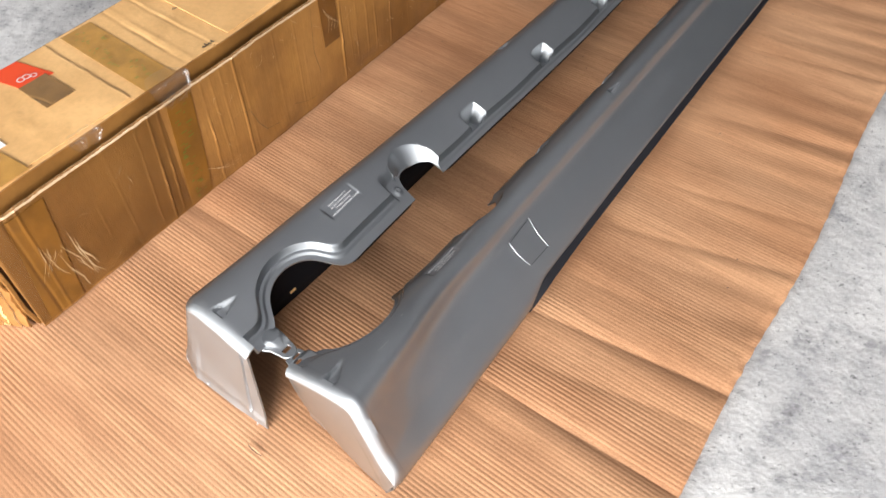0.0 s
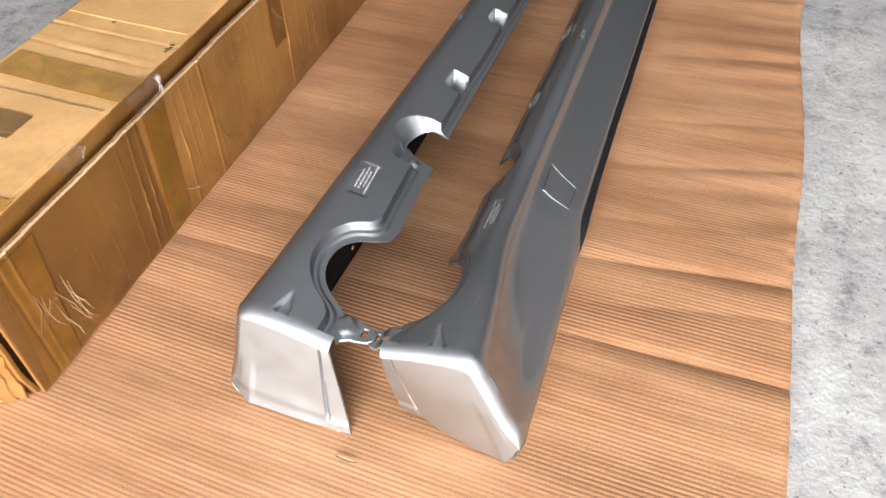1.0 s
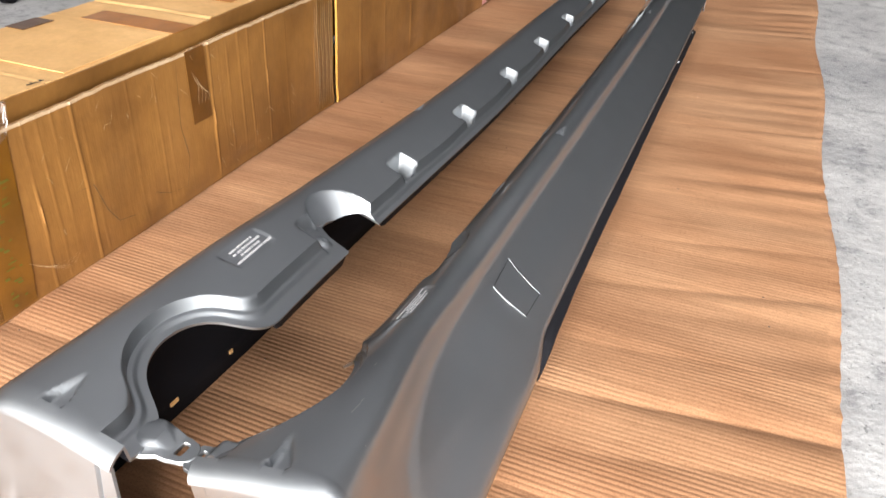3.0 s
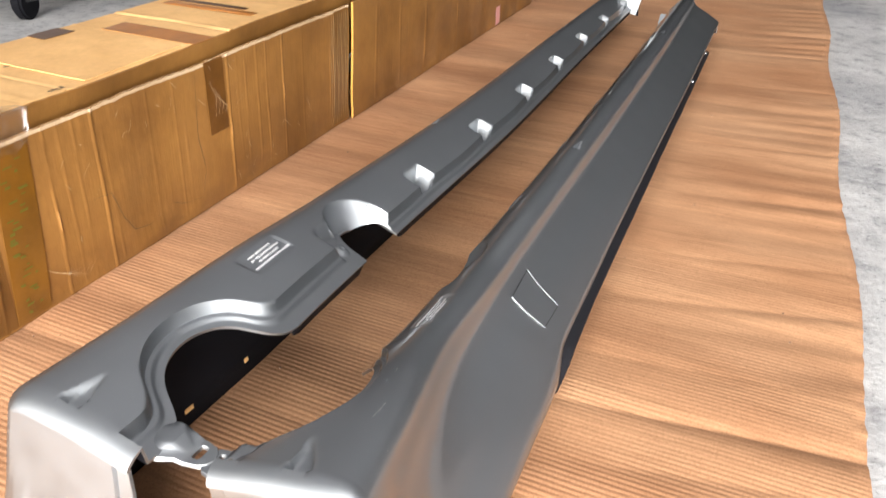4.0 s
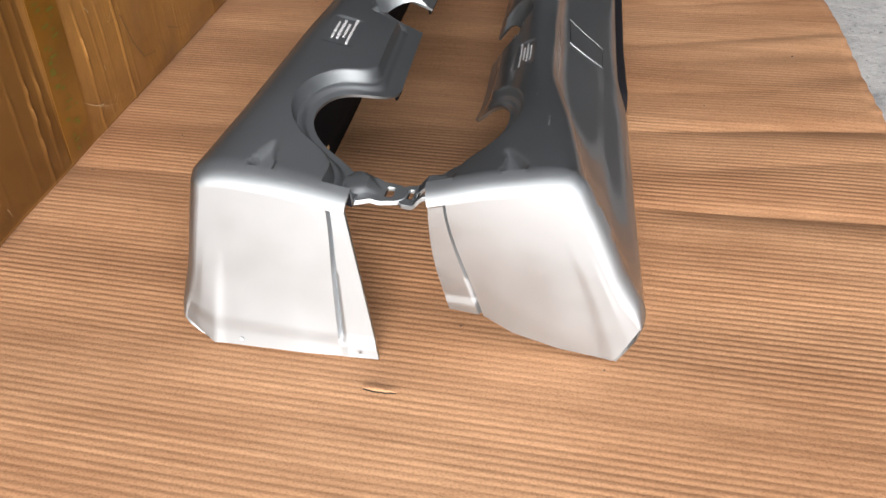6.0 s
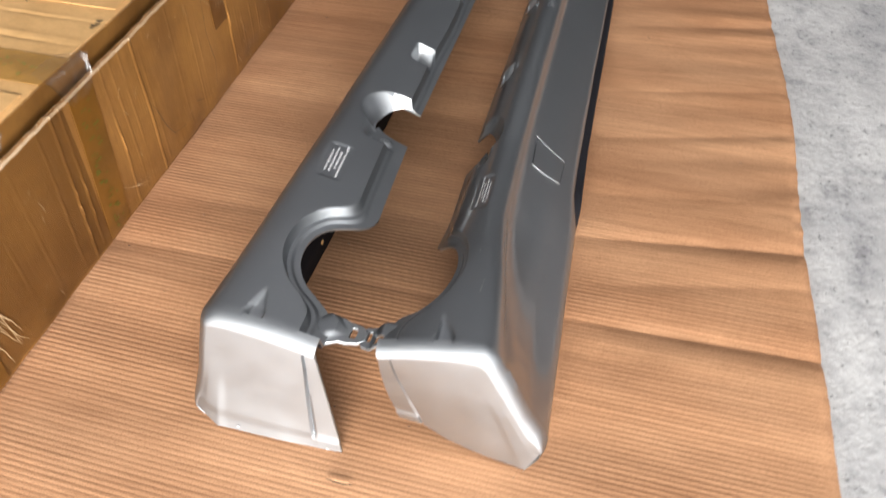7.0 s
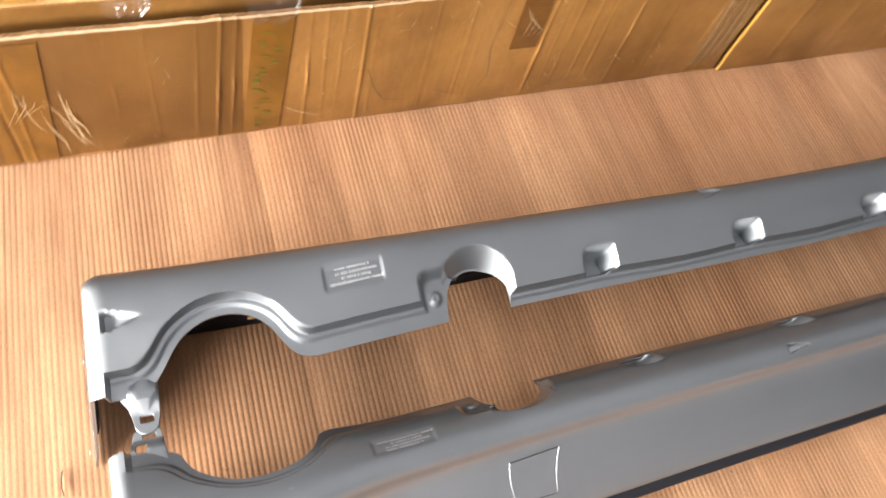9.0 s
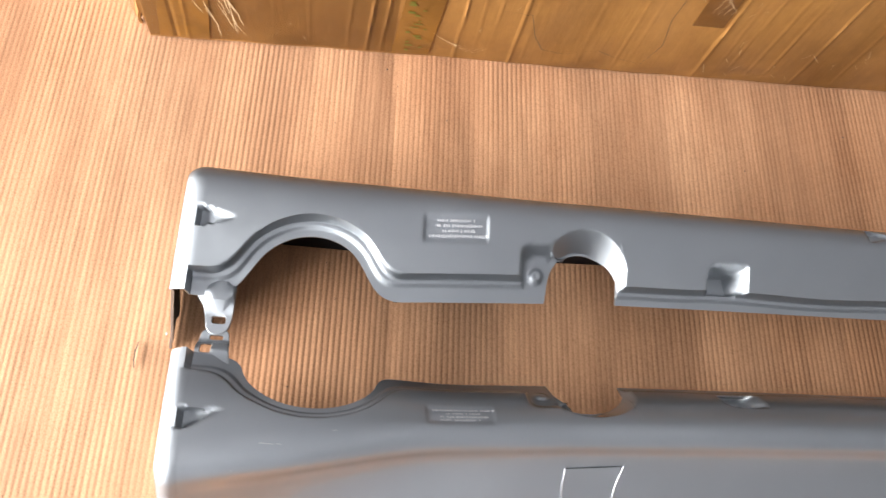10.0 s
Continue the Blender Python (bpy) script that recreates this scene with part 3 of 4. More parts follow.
# sections across each skirt: inner edge, top, crest, shoulder, upper face, lower face, lower edge, foot
near = Skirt(-1, 0.226, [0.226, 0.33, 0.45, 0.545, 0.60, 1.0, 1.5, 2.02], [
    [(-0.4586, 0.133), (-0.520, 0.143), (-0.5625, 0.143), (-0.5722, 0.137), (-0.5775, 0.120), (-0.5885, 0.070), (-0.5992, 0.014), (-0.582, 0.0)],
    [(-0.462, 0.126), (-0.518, 0.142), (-0.559, 0.142), (-0.5705, 0.135), (-0.5775, 0.118), (-0.5895, 0.070), (-0.5995, 0.014), (-0.5995, 0.0)],
    [(-0.473, 0.119), (-0.520, 0.136), (-0.556, 0.1405), (-0.570, 0.134), (-0.578, 0.116), (-0.589, 0.060), (-0.597, 0.012), (-0.597, 0.0)],
    [(-0.482, 0.111), (-0.523, 0.127), (-0.558, 0.133), (-0.573, 0.127), (-0.581, 0.110), (-0.590, 0.060), (-0.595, 0.012), (-0.595, 0.002)],
    [(-0.487, 0.106), (-0.526, 0.121), (-0.562, 0.128), (-0.576, 0.122), (-0.584, 0.106), (-0.591, 0.068), (-0.593, 0.045), (-0.591, 0.041)],
    [(-0.502, 0.093), (-0.540, 0.104), (-0.573, 0.109), (-0.587, 0.104), (-0.595, 0.090), (-0.603, 0.060), (-0.605, 0.043), (-0.603, 0.039)],
    [(-0.532, 0.083), (-0.566, 0.093), (-0.595, 0.098), (-0.609, 0.094), (-0.617, 0.082), (-0.626, 0.058), (-0.628, 0.043), (-0.626, 0.039)],
    [(-0.556, 0.075), (-0.588, 0.084), (-0.615, 0.088), (-0.628, 0.085), (-0.636, 0.075), (-0.645, 0.055), (-0.648, 0.043), (-0.646, 0.039)],
], [(-0.4415, 0.1992, 0.0), (-0.50, 0.1955, 0.0), (-0.5715, 0.1945, 0.0)], 0.0, 1.0, 0.14, SATIN, 1.845)
wide = Skirt(1, 0.236, [0.236, 0.33, 0.45, 0.53, 0.588, 1.0, 1.5, 2.02], [
    [(-0.4085, 0.137), (-0.360, 0.149), (-0.313, 0.153), (-0.304, 0.147), (-0.2915, 0.125), (-0.2705, 0.079), (-0.2514, 0.035), (-0.268, 0.001)],
    [(-0.404, 0.118), (-0.368, 0.139), (-0.332, 0.144), (-0.319, 0.138), (-0.3125, 0.105), (-0.2875, 0.067), (-0.2578, 0.033), (-0.272, 0.001)],
    [(-0.4055, 0.086), (-0.381, 0.115), (-0.357, 0.128), (-0.342, 0.123), (-0.3345, 0.0955), (-0.2970, 0.063), (-0.2660, 0.031), (-0.280, 0.001)],
    [(-0.411, 0.074), (-0.387, 0.106), (-0.364, 0.1195), (-0.348, 0.115), (-0.3405, 0.0960), (-0.3005, 0.0615), (-0.2715, 0.0295), (-0.284, 0.001)],
    [(-0.415, 0.068), (-0.391, 0.101), (-0.368, 0.1155), (-0.352, 0.111), (-0.3445, 0.0950), (-0.3040, 0.0610), (-0.2830, 0.0400), (-0.285, 0.036)],
    [(-0.4285, 0.062), (-0.406, 0.095), (-0.384, 0.1095), (-0.369, 0.106), (-0.360, 0.088), (-0.322, 0.060), (-0.302, 0.043), (-0.305, 0.039)],
    [(-0.449, 0.058), (-0.427, 0.090), (-0.404, 0.1045), (-0.389, 0.101), (-0.380, 0.085), (-0.343, 0.060), (-0.322, 0.043), (-0.325, 0.039)],
    [(-0.474, 0.056), (-0.452, 0.083), (-0.430, 0.096), (-0.417, 0.093), (-0.408, 0.081), (-0.370, 0.060), (-0.346, 0.043), (-0.349, 0.039)],
], [(-0.3945, 0.2375, 0.0245), (-0.368, 0.2365, 0.0225), (-0.346, 0.235, 0.010), (-0.31, 0.2315, 0.003), (-0.2695, 0.2285, 0.001)], 0.04, 1.6, 0.06, PAINT, 1.78)
near.build("matte grey primed car side skirt lying on corrugated cardboard")
skirt_b = wide.build("glossy grey painted car side skirt with a flared front end")


def make_cover(skirt, root):
    """The small skewed cover plate let into the outer face."""
    a, b = np.array([(0.569, 0.622), (0.573, 0.617)])
    rows = []
    for v in np.linspace(0, 1, 9):
        row = []
        for u in np.linspace(0, 1, 9):
            y = (1 - v) * (a[0] + (a[1] - a[0]) * u) + v * (b[0] + (b[1] - b[0]) * u) - 0.012 * math.sin(v * math.pi) * 0.2
            us, pts, q, inner = skirt.section(y)
            x = (1 - v) * (-0.3345 - 0.0045 * u) + v * (-0.301 - 0.001 * u)
            k = int(np.argmax(us >= 3))
            z = np.interp(x, pts[k:, 0], pts[k:, 1])
            row.append((x, y, z + 0.0007))
        rows.append(row)
    v, f = grid(rows)
    plate = mesh_object("cover_plate", v, [g[::-1] for g in f], PAINT, root)
    # tubes round the plate catch a groove's glints, heavier on the two crossing edges
    for name, line, r in (("glint_bead", [row[0] for row in rows], 0.0005), ("glint_bead", [row[-1] for row in rows], 0.0005), ("joint", rows[0], 0.0003), ("joint", rows[-1], 0.0004)):
        tube = []
        for k in range(7):
            a = 2 * math.pi * k / 6
            tube.append([(p[0] + r * math.cos(a) * 0.6, p[1] + r * math.cos(a), p[2] + r * math.sin(a)) for p in line])
        v, f = grid(tube)
        mesh_object(name, v, f, PAINT if name == "glint_bead" else BLACK, plate)


make_cover(wide, skirt_b)


# ---- long carton ----
CREASES = [(0.150, 0.004, -0.003, 0.0), (0.166, 0.003, 0.003, 0.02), (0.262, 0.0014, 0.0008, 0.02), (0.300, 0.0014, 0.0007, 0.0), (0.348, 0.0018, 0.0012, 0.06), (0.372, 0.0024, 0.0030, 0.07), (0.388, 0.0022, 0.0024, 0.06),
           (0.472, 0.0018, 0.0018, 0.02), (0.492, 0.0014, 0.0010, 0.0), (0.510, 0.0014, 0.0010, 0.02), (0.5385, 0.0026, 0.0044, 0.0), (0.5505, 0.0018, 0.0012, -0.02), (0.622, 0.0012, 0.0006, 0.0), (0.668, 0.0014, 0.0010, 0.0), (0.684, 0.0014, 0.0008, 0.02),
           (0.776, 0.0026, 0.0036, 0.01), (0.797, 0.0016, 0.0014, 0.0), (0.815, 0.0014, 0.0012, 0.02), (0.843, 0.0018, 0.0022, 0.0), (0.866, 0.0014, 0.0012, 0.0), (0.908, 0.0022, 0.0030, 0.0), (0.962, 0.0014, 0.0010, 0.0), (1.045, 0.0022, 0.002, 0.0),
           (1.065, 0.0016, 0.0016, 0.0), (1.20, 0.0022, 0.0022, 0), (1.30, 0.002, 0.0018, 0), (1.42, 0.0024, 0.0025, 0), (1.60, 0.0024, 0.002, 0)]


def wall_x(y, z):
    base = -0.8075 - 0.0445 * (y - 0.12)
    lean = 0.008 * z / 0.2
    swell = 0.0030 * n3(y * 4, z * 6, 3) + 0.0004 * n3(y * 17, z * 12, 7) + 0.00006 * n3(y * 90, z * 20, 9)
    for at, w, h, slant in CREASES:
        d = (y - at - slant * (z - 0.1) - 0.0007 * n3(z * 22, at * 50)) / (w * 0.5)
        if abs(d) < 3:
            swell += 0.95 * h * math.exp(-d * d) * min(1.0, 0.35 + 1.2 * abs(n3(z * 7, at * 31, 5)))
    low = 0.004 * math.exp(-((z - 0.012) / 0.012) ** 2) * n3(y * 18, 2.5)
    return base + lean + swell * (0.5 + 0.5 * math.sin(math.pi * min(max(z / 0.2, 0), 1))) + low


def rim_z(y):
    return 0.2 + 0.002 * n3(y * 9, 0, 1) + 0.0012 * n3(y * 60, 1, 1)


LID_CREASES = [(0.3905, 0.007, 0.003, 0.0), (0.478, 0.0018, -0.0045, -0.03), (0.489, 0.003, 0.002, -0.03), (0.527, 0.0016, -0.004, 0.0), (0.533, 0.0025, 0.002, 0.0), (0.728, 0.004, 0.0035, -0.02), (0.803, 0.0025, -0.004, 0.0), (0.812, 0.003, 0.004, 0.0),
               (0.302, 0.0016, -0.003, 0.25), (0.262, 0.003, 0.003, -0.1), (0.235, 0.002, -0.002, 0.2), (0.887, 0.003, -0.003, 0.0), (0.958, 0.002, 0.003, 0.0), (1.11, 0.003, -0.006, 0)]


def lid_z(x, y):
    z = 0.2225 + 0.0035 * n3(x * 5, y * 4, 11) + 0.0002 * n3(x * 9, y * 30, 12)
    for at, w, h, slant in LID_CREASES:
        d = (y - at - slant * (x + 0.92) - 0.002 * n3(x * 25, at * 40)) / w
        if abs(d) < 3:
            z += 0.35 * h * math.exp(-d * d) * min(1.0, 0.2 + 1.5 * abs(n3(x * 7, at * 23, 2)))
    return z


def strip(name, fn, us, vs, mat, root, thick=0.004, label="", flip=False, rim=None):
    rows = [[fn(u, v) for u in us] for v in vs]
    v, f = grid(rows)
    if flip:
        f = [g[::-1] for g in f]
    ob = mesh_object(name, v, f, [mat, rim or mat], root, label)
    if thick:
        so = ob.modifiers.new("board", "SOLIDIFY")
        so.thickness, so.offset, so.material_offset_rim = thick, -1, 1
        es = ob.modifiers.new("edges", "EDGE_SPLIT")
        es.split_angle = radians(75)
    return ob


def make_carton_object():
    root = tagged(new("carton"), "long worn brown cardboard carton with tape and creases", "cardboard box")
    ys = np.arange(0.12, 1.106, 0.002)
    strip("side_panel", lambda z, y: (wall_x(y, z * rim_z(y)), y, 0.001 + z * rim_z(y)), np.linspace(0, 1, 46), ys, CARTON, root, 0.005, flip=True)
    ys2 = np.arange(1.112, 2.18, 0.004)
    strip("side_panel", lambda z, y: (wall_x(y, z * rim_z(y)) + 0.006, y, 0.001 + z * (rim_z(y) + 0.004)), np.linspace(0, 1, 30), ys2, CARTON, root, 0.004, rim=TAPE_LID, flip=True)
    # the raw cut edge: two liners with the fluting between them
    def cut_edge(y):
        x, z = wall_x(y, 0.199), 0.001 + rim_z(y)
        frayed = 0.003 * max(n3(y * 190, 3), 0) + 0.004 * max(n3(y * 37, 8) - 0.42, 0)
        flute = 0.0026 * math.sin(2 * math.pi * y / 0.0065)
        return x, z, frayed, flute
    rows = []
    for y in np.arange(0.125, 1.106, 0.0009):
        x, z, frayed, flute = cut_edge(y)
        m = x - 0.0023 + flute * 0.6
        rows.append([(x + 0.0004, y, z - 0.002), (x + 0.0006, y, z + 0.0004 + frayed * 0.6), (x + 0.0003, y, z + 0.0004 + frayed * 0.6), (x + 0.0001, y, z - 0.0035), (m + 0.0004, y, z - 0.0035),
                     (m + 0.0002, y, z + 0.0002), (m - 0.0002, y, z + 0.0002), (m - 0.0004, y, z - 0.0035), (x - 0.0046, y, z - 0.0035), (x - 0.0047, y, z + 0.0003), (x - 0.0050, y, z + 0.0002), (x - 0.0050, y, z - 0.003)])
    v, f = grid(rows)
    mesh_object("cut_edge", v, f, RAW, root, "frayed pale cut edge of corrugated board", smooth=False)
    # inner carton standing out above the cut rim
    ys3 = np.arange(0.125, 2.17, 0.0025)
    inner = lambda y: wall_x(y, 0.19) - 0.015 + 0.003 * n3(y * 7, 4)
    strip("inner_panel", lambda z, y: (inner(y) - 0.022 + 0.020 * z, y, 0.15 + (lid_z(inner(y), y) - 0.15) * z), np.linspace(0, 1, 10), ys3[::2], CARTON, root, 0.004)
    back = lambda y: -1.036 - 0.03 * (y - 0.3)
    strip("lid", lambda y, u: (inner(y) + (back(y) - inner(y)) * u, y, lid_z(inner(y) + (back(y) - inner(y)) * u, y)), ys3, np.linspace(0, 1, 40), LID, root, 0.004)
    for y0, y1 in ((0.150, 0.376), (0.5595, 0.718)):
        strip("lid_flap", lambda y, u: (inner(y) - 0.006 + (back(y) - inner(y) + 0.010) * u, y + 0.0015 * n3(u * 9, y0 * 50), lid_z(inner(y) + (back(y) - inner(y)) * u, y) + 0.0016 + 0.0004 * n3(u * 4, y * 30, 3)),
              np.linspace(y0, y1, 30), np.linspace(0, 1, 40), LID, root, 0.001)
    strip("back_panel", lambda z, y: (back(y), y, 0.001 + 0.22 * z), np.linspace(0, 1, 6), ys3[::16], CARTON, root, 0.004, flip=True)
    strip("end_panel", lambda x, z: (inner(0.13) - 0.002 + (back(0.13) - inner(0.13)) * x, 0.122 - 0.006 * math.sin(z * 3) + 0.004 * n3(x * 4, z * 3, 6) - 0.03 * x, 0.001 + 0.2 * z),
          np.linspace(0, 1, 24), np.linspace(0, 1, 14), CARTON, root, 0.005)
    for k in range(5):
        strip("end_flap", lambda x, z: (-0.822 - 0.012 * k - 0.085 * x + 0.003 * n3(z * 9, k * 3), 0.117 - 0.0075 * k - 0.03 * x * (1 + 0.4 * (k % 2)) + 0.007 * n3(z * 5, k, 2) - 0.008 * (1 - z) + 0.003 * n3(x * 20, z * 14, k),
                                        0.001 + (0.192 - 0.013 * k) * z + 0.007 * n3(x * 16, k * 5, 7) * z),
              np.linspace(0, 1, 26), np.linspace(0, 1, 26), (CARTON, CARTON, LID, CARTON, CARTON)[k], root, 0.003, rim=RAW if k % 2 else CARTON)
    strip("far_panel", lambda x, z: (inner(2.17) + (back(2.17) - inner(2.17)) * x, 2.172, 0.001 + 0.215 * z), np.linspace(0, 1, 6), np.linspace(0, 1, 6), CARTON, root, 0.004, flip=True)

    def wall_tape(y0, y1, z0, z1, mat, slant=0.0, label=""):
        strip("tape", lambda z, y: (wall_x(y + slant * (z - z1), z) + (0.0004 if mat == BROWN_FILM else 0.0010), y + slant * (z - z1), 0.001 + z), np.linspace(z0, z1, 46), np.linspace(y0, y1, max(30, int((y1 - y0) / 0.0016))), mat, root, 0.0 if mat == BROWN_FILM else 0.0004, label)

    def lid_tape(x0, x1, y0, y1, mat, skew=0.0, label="", lift=0.0008):
        strip("tape", lambda y, x: (x, y + skew * (x - x0), lid_z(x, y + skew * (x - x0)) + lift), np.linspace(y0, y1, 36), np.linspace(x0, x1, 30), mat, root, 0.0004, label)

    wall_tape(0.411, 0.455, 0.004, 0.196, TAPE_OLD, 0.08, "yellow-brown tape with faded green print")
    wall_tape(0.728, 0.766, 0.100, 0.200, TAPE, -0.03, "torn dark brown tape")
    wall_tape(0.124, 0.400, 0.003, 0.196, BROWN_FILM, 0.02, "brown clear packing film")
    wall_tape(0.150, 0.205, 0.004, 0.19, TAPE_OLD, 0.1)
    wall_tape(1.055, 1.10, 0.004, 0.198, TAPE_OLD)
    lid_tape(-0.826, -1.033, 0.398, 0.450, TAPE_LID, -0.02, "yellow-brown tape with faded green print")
    lid_tape(-0.905, -0.974, 0.296, 0.339, TAPE_THIN, 0.0, "dark brown tape patch", 0.0030)
    lid_tape(-0.838, -0.995, 0.729, 0.770, TAPE_ORANGE, 0.0, "orange-brown tape")
    lid_tape(-1.012, -1.044, 0.652, 0.70, TAPE, 0.0, "", 0.0028)
    lid_tape(-0.87, -1.035, 0.885, 0.902, TAPE_ORANGE, 0.0)
    lid_tape(-0.90, -1.035, 0.908, 0.922, TAPE, 0.0)
    lid_tape(-0.864, -1.045, 1.008, 1.044, TAPE, 0.0, "brown tape under wrinkled clear film")
    lid_tape(-0.82, -0.9, 0.165, 0.215, TAPE_LID, 0.1, "", 0.0030)
    lab = strip("label", lambda y, x: (x, y + 0.25 * (x + 0.97), lid_z(x, y) + 0.0026), np.linspace(0.299, 0.346, 6), np.linspace(-0.966, -1.034, 6), RED, root, 0.0005, "bright red paper label with a white emblem")
    # the emblem: three small white rings and a stroke
    for cx, cy, r in ((-0.988, 0.309, 0.0062), (-0.988, 0.318, 0.0062), (-0.983, 0.3265, 0.005)):
        ring = [[(cx + q * math.cos(a), cy + q * math.sin(a) * 0.9, lid_z(cx, cy) + 0.0038) for a in np.linspace(0, 2 * math.pi, 17)] for q in (r, r * 0.72)]
        v, f = grid(ring)
        mesh_object("emblem", v, f, WHITE, lab)
    strip("label", lambda y, x: (x, y, lid_z(x, y) + 0.0028), np.linspace(0.186, 0.221, 6), np.linspace(-0.883, -0.925, 6), WHITE, root, 0.0005, "small white paper sticker")
    strip("label", lambda z, y: (wall_x(y, z) + 0.0075, y, z), np.linspace(0.006, 0.05, 4), np.linspace(1.862, 1.892, 4), PINK, root, 0.0005, "small pink paper label")
    rng = random.Random(9)
    for k in range(30):
        z = 0.012 + 0.0058 * k + rng.uniform(-0.002, 0.002)
        y = 0.433 + 0.08 * (z - 0.196) + rng.uniform(-0.014, 0.012)
        w, h, lean = rng.uniform(0.002, 0.007), rng.uniform(0.0012, 0.004), rng.uniform(-0.6, 0.6)
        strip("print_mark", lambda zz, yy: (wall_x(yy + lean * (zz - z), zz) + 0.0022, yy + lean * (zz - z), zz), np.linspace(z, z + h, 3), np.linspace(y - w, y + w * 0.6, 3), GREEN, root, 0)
    for k in range(34):
        x, y = -0.835 - 0.0055 * k, 0.424 + rng.uniform(-0.018, 0.016)
        w, h, lean = rng.uniform(0.002, 0.006), rng.uniform(0.0015, 0.0045), rng.uniform(-0.8, 0.8)
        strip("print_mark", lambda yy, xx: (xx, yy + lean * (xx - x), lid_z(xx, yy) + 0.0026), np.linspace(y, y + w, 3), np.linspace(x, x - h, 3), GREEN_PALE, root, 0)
    # scuffs, scratches in the tape, the wavering edge of the old film
    def line(name, pts, width, mat, label=""):
        """A thin strip along points (y, z) of the side wall."""
        pts = np.array(pts)
        t = np.linspace(0, 1, len(pts))
        rows = []
        for u in np.linspace(0, 1, 9 * len(pts)):
            y, z = np.interp(u, t, pts[:, 0]) + 0.0007 * n3(u * 5, width * 900), np.interp(u, t, pts[:, 1]) + 0.0007 * n3(u * 4, 5 + width * 900)
            w = 0.65 * width * (0.35 + 0.65 * math.sin(math.pi * min(max(u, 0.03), 0.97)))
            rows.append([(wall_x(y, z) + 0.0024, y - w, z - 0.3 * w), (wall_x(y, z) + 0.0024, y + w, z + 0.3 * w)])
        v, f = grid(rows)
        mesh_object(name, v, f, mat, root, label)

    line("film_edge", [(0.512, 0.10), (0.545, 0.098), (0.558, 0.06), (0.572, 0.036), (0.60, 0.030), (0.64, 0.042), (0.665, 0.03), (0.70, 0.024)], 0.0007, INK)
    line("film_edge", [(0.70, 0.024), (0.712, 0.06), (0.703, 0.11), (0.708, 0.19)], 0.0006, INK)
    # pale strokes: scratches and white creases, highlights put into their colour
    rng = random.Random(3)
    for k in range(11):
        y, z = rng.uniform(0.185, 0.235), rng.uniform(0.012, 0.06)
        line("tape_scratch", [(y, z), (y - 0.006 + rng.uniform(-0.006, 0.006), z + 0.02), (y - 0.01 + rng.uniform(-0.01, 0.006), z + rng.uniform(0.03, 0.07))], rng.uniform(0.0003, 0.0008), FILM)
    for k in range(4):
        y = 0.148 + 0.008 * k
        line("tape_scratch", [(y + 0.02, 0.13 - 0.012 * k), (y + 0.018, 0.10), (y + 0.002, 0.07 + 0.006 * k)], 0.0006, FILM)
    for k in range(4):
        y = 0.735 + 0.007 * k
        line("tape_scratch", [(y, 0.175 - 0.01 * k), (y + 0.012, 0.15 - 0.006 * k), (y + 0.008, 0.125)], 0.0005, FILM)
    for k in range(9):
        y = 1.045 + 0.0065 * k
        line("tape_scratch", [(y, 0.006 + 0.004 * (k % 3)), (y + 0.003 * (k % 2), 0.07), (y - 0.002, 0.13 + 0.02 * (k % 3)), (y + 0.002, 0.196)], 0.0006 + 0.0004 * (k % 2), FILM)
    for k in range(7):
        y = 0.46 + 0.006 * k
        line("tape_scratch", [(y - 0.02, 0.05 - 0.005 * k), (y, 0.035 - 0.003 * k), (y + 0.012, 0.03)], 0.0004, FILM)
    # pale strokes in place of glints on the wrinkled film
    rng = random.Random(21)
    for y0, y1, z0, z1, count in ((0.78, 0.98, 0.008, 0.075, 16), (0.72, 0.80, 0.12, 0.19, 7), (0.56, 0.72, 0.150, 0.188, 8), (0.24, 0.33, 0.01, 0.15, 8), (0.47, 0.53, 0.04, 0.17, 6), (1.13, 1.75, 0.02, 0.17, 14)):
        for k in range(count):
            y, z, a = rng.uniform(y0, y1), rng.uniform(z0, z1), rng.uniform(0.3, 2.6)
            length, bend = rng.uniform(0.006, 0.022), rng.uniform(-0.004, 0.004)
            if y + length > 1.1 and y0 < 1.1:
                continue
            tip = (y + length * math.cos(a), min(max(z + length * math.sin(a), 0.004), 0.194))
            line("wrinkle_glint", [(y, z), ((y + tip[0]) / 2 + bend, (z + tip[1]) / 2 - bend), tip], rng.uniform(0.00025, 0.0005), FILM)
    for cx, cy, wide in ((-0.841, 0.520, 0.016), (-0.957, 0.555, 0.009)):
        bm = bmesh.new()
        for k in range(4):
            y = cy + wide * (k / 3 - 0.5)
            a = [bm.verts.new((cx + dx, y + dy, lid_z(cx + dx, y + dy) + 0.0012)) for dx, dy in ((0, 0), (0.003, wide * 0.3), (-0.004 - 0.003 * (k % 2), wide * 0.16))]
            bm.faces.new(a)
        part("torn_scuff", bm, INK, root, "small dark torn scuffs")
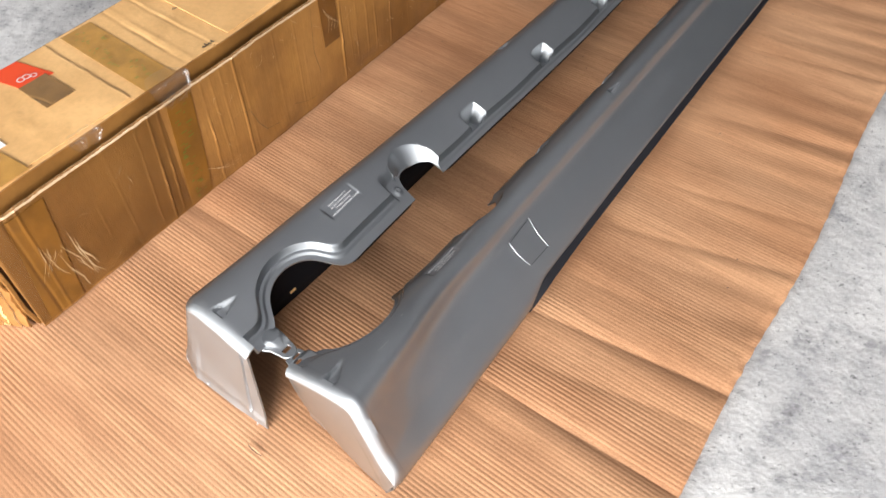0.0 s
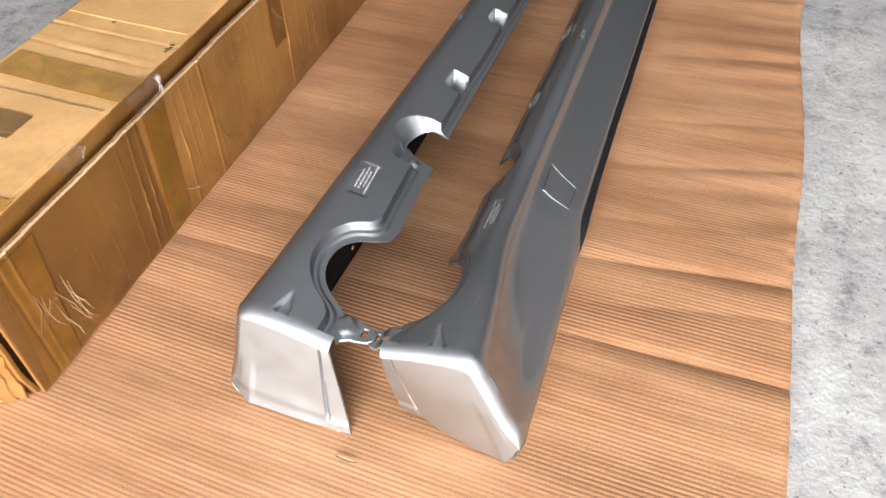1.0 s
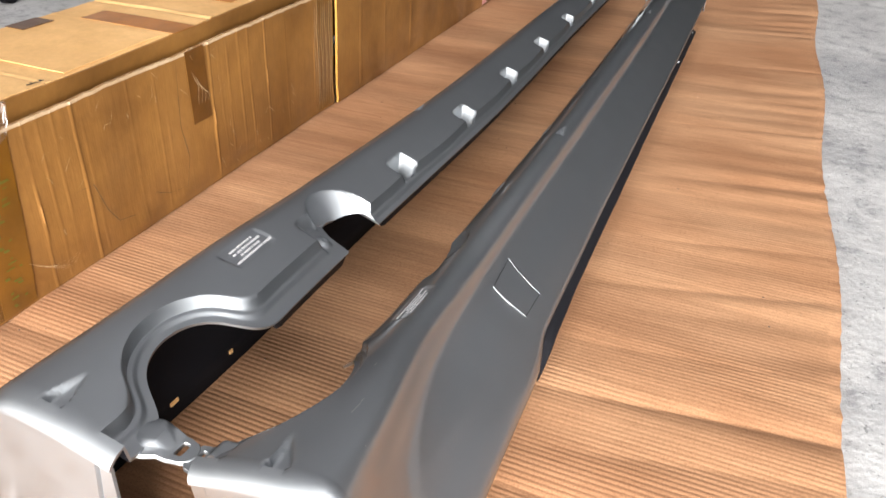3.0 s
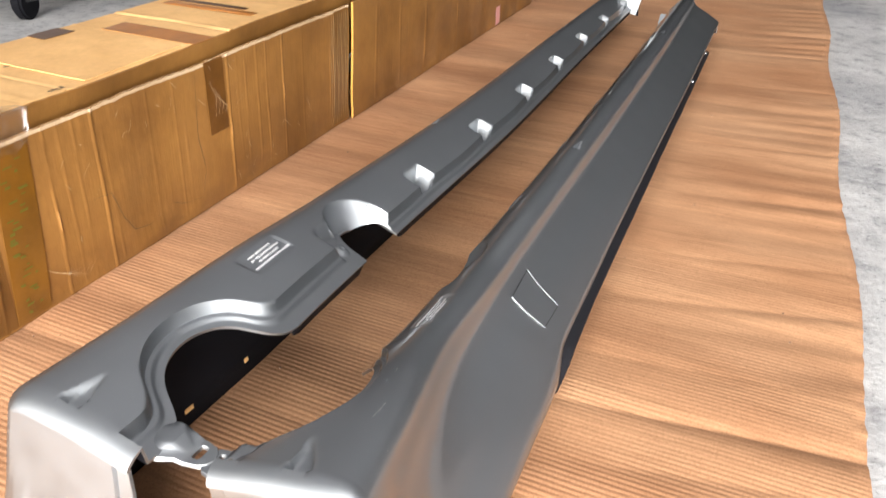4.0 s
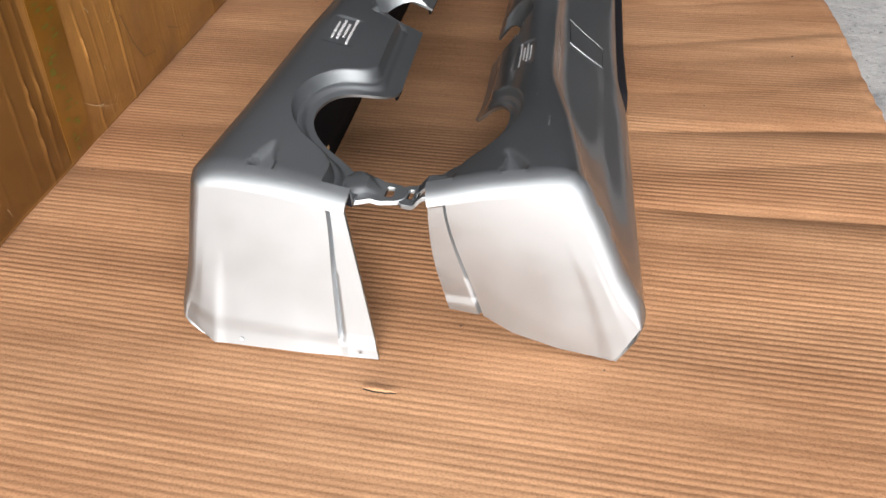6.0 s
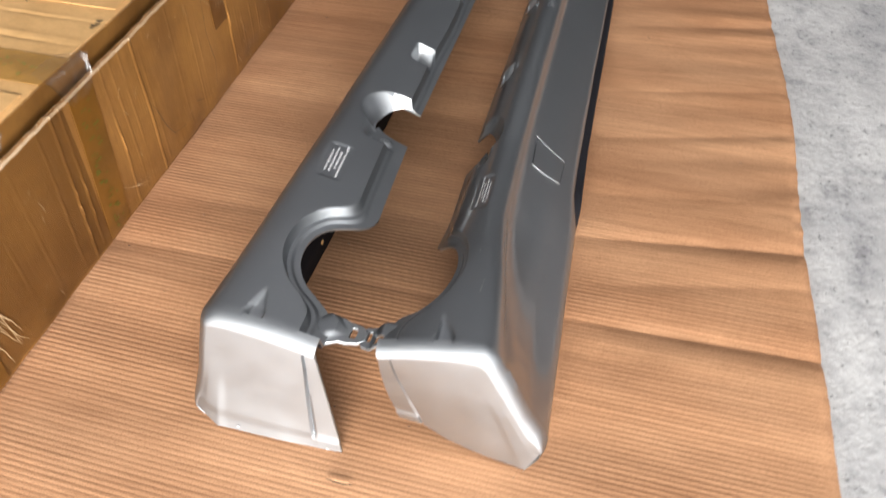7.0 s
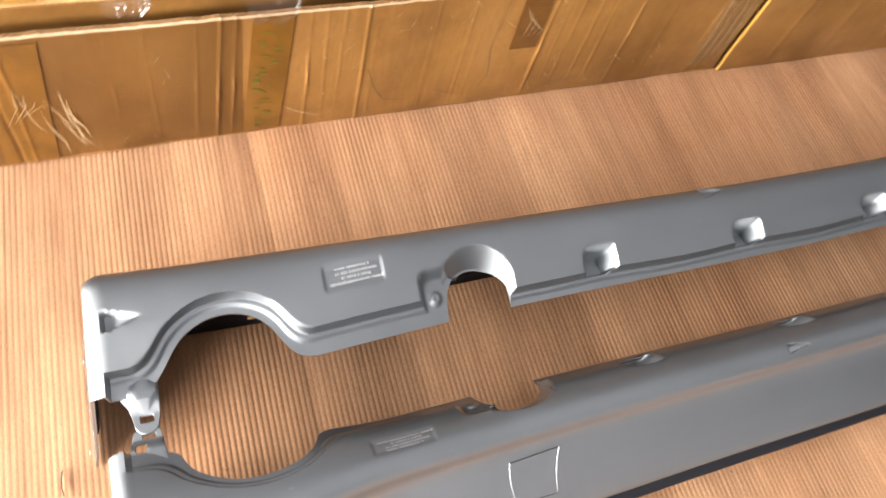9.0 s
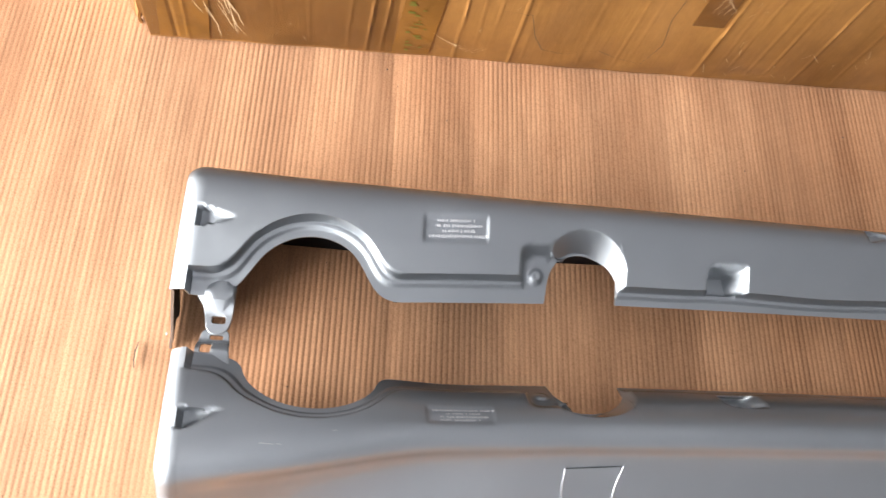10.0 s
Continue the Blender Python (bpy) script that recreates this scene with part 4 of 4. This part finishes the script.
    # crumpled clear film folded over the rim, with a ragged outline
    def film(y0, y1, lid_x, drop, seed):
        rows = []
        for u in np.linspace(0, 1, 44):
            row = []
            inward = 1 + 0.35 * n3(u * 3.1, seed, 2) - 0.9 * (2 * u - 1) ** 4
            down = 1 + 0.4 * n3(u * 3.7, seed, 9) - 0.9 * (2 * u - 1) ** 4
            for v in np.linspace(-1, 1, 36):
                y = y0 + (y1 - y0) * u + 0.006 * n3(v * 2, seed) * (1 - abs(v))
                if v < 0:
                    x = -0.809 + (lid_x + 0.809) * -v * inward
                    z = max(lid_z(x, y) + 0.003, 0.2265 - 0.06 * -v * inward)
                else:
                    z = 0.2265 - drop * v * down
                    x = wall_x(y, 0.199) + 0.003 - 0.010 * (1 - v)
                k = 0.003 * abs(n3(u * 7, v * 5, seed)) + 0.0016 * abs(n3(u * 16, v * 13, seed + 1)) + 0.0006 * n3(u * 34, v * 30, seed)
                row.append((x + k, y + k * 0.5, z + k))
            rows.append(row)
        v, f = grid(rows)
        mesh_object("clear_film", v, f, CLEAR, root, "crumpled clear packing film")

    film(0.398, 0.462, -0.846, 0.040, 21)
    film(0.268, 0.315, -0.832, 0.012, 47)
    return root


make_carton_object()


# ---- tear and crumbs on the sheet ----
sheet = bpy.data.objects["cardboard_sheet"]
rows = []
for u in np.linspace(-1, 1, 15):
    x, y = -0.433 + 0.0125 * u, 0.1695 + 0.0015 * u * u + 0.0008 * n3(u * 4, 1)
    w = 0.0011 * (1 - u * u) * (1 + 0.5 * n3(u * 6, 3)) + 0.0001
    rows.append([(x, y, 0.0006), (x, y + w, 0.0016 + w * 0.5), (x, y + 2.0 * w, 0.0012 + w * 0.7)])
v, f = grid(rows)
mesh_object("torn_flap", v, f, SHEET, sheet, "curled pale paper sliver")
rows = [[(x + 0.0, y - 0.0012, z + 0.0002), (x, y + 0.0004, z + 0.0004)] for (x, y, z), _, _ in rows]
v, f = grid(rows)
mesh_object("slit", v, f, INK, sheet)
bm = bmesh.new()
rng = random.Random(12)
for k in range(70):
    x, y, r = rng.uniform(-0.8, -0.05), rng.uniform(-0.05, 1.6), rng.uniform(0.0004, 0.0011)
    bmesh.ops.create_icosphere(bm, subdivisions=1, radius=r, matrix=Matrix.Translation((x, y, 0.001 + sheet_swell(x, y))) @ Matrix.Diagonal((1.5, 1, 0.6, 1)))
tagged(part("crumbs", bm, INK, None), "tiny dark crumbs of dirt on the cardboard", "dirt", kind="stuff")


# ---- low trolley on castors behind the carton ----
def make_trolley():
    root = tagged(new("trolley"), "low black trolley on castors on the concrete", "trolley")
    root.location = (-2.5, 2.0, 0)
    part("platform", box_bm((1.1, 1.5, 0.04), (0, 0, 0.17), 0.012), BLACK, root)
    for cx, cy in ((0.52, -0.64), (0.52, 0.64), (-0.5, -0.64), (-0.5, 0.64)):
        bm = bmesh.new()
        bmesh.ops.create_cone(bm, cap_ends=True, segments=28, radius1=0.045, radius2=0.045, depth=0.03, matrix=Matrix.Translation((cx, cy, 0.036)) @ pose(0, 0, 0, 0, 90, 20))
        bmesh.ops.bevel(bm, geom=[e for e in bm.edges if e.is_boundary or e.calc_face_angle(0) > 1], offset=0.006, segments=3, affect="EDGES")
        wheel = part("castor_wheel", bm, BLACK, root)
        for side in (-0.022, 0.022):
            bm = box_bm((0.005, 0.05, 0.10), (cx + side, cy + 0.012, 0.088), 0.002)
            bm.transform(Matrix.Identity(4))
            part("castor_fork", bm, DARK_METAL, root)
        part("castor_plate", box_bm((0.075, 0.085, 0.008), (cx, cy + 0.012, 0.144), 0.002), DARK_METAL, root)
        bm = bmesh.new()
        bmesh.ops.create_cone(bm, cap_ends=True, segments=10, radius1=0.008, radius2=0.007, depth=0.056, matrix=Matrix.Translation((cx, cy, 0.05)) @ pose(0, 0, 0, 0, 90, 0))
        part("axle_bolt", bm, DARK_METAL, root)


make_trolley()
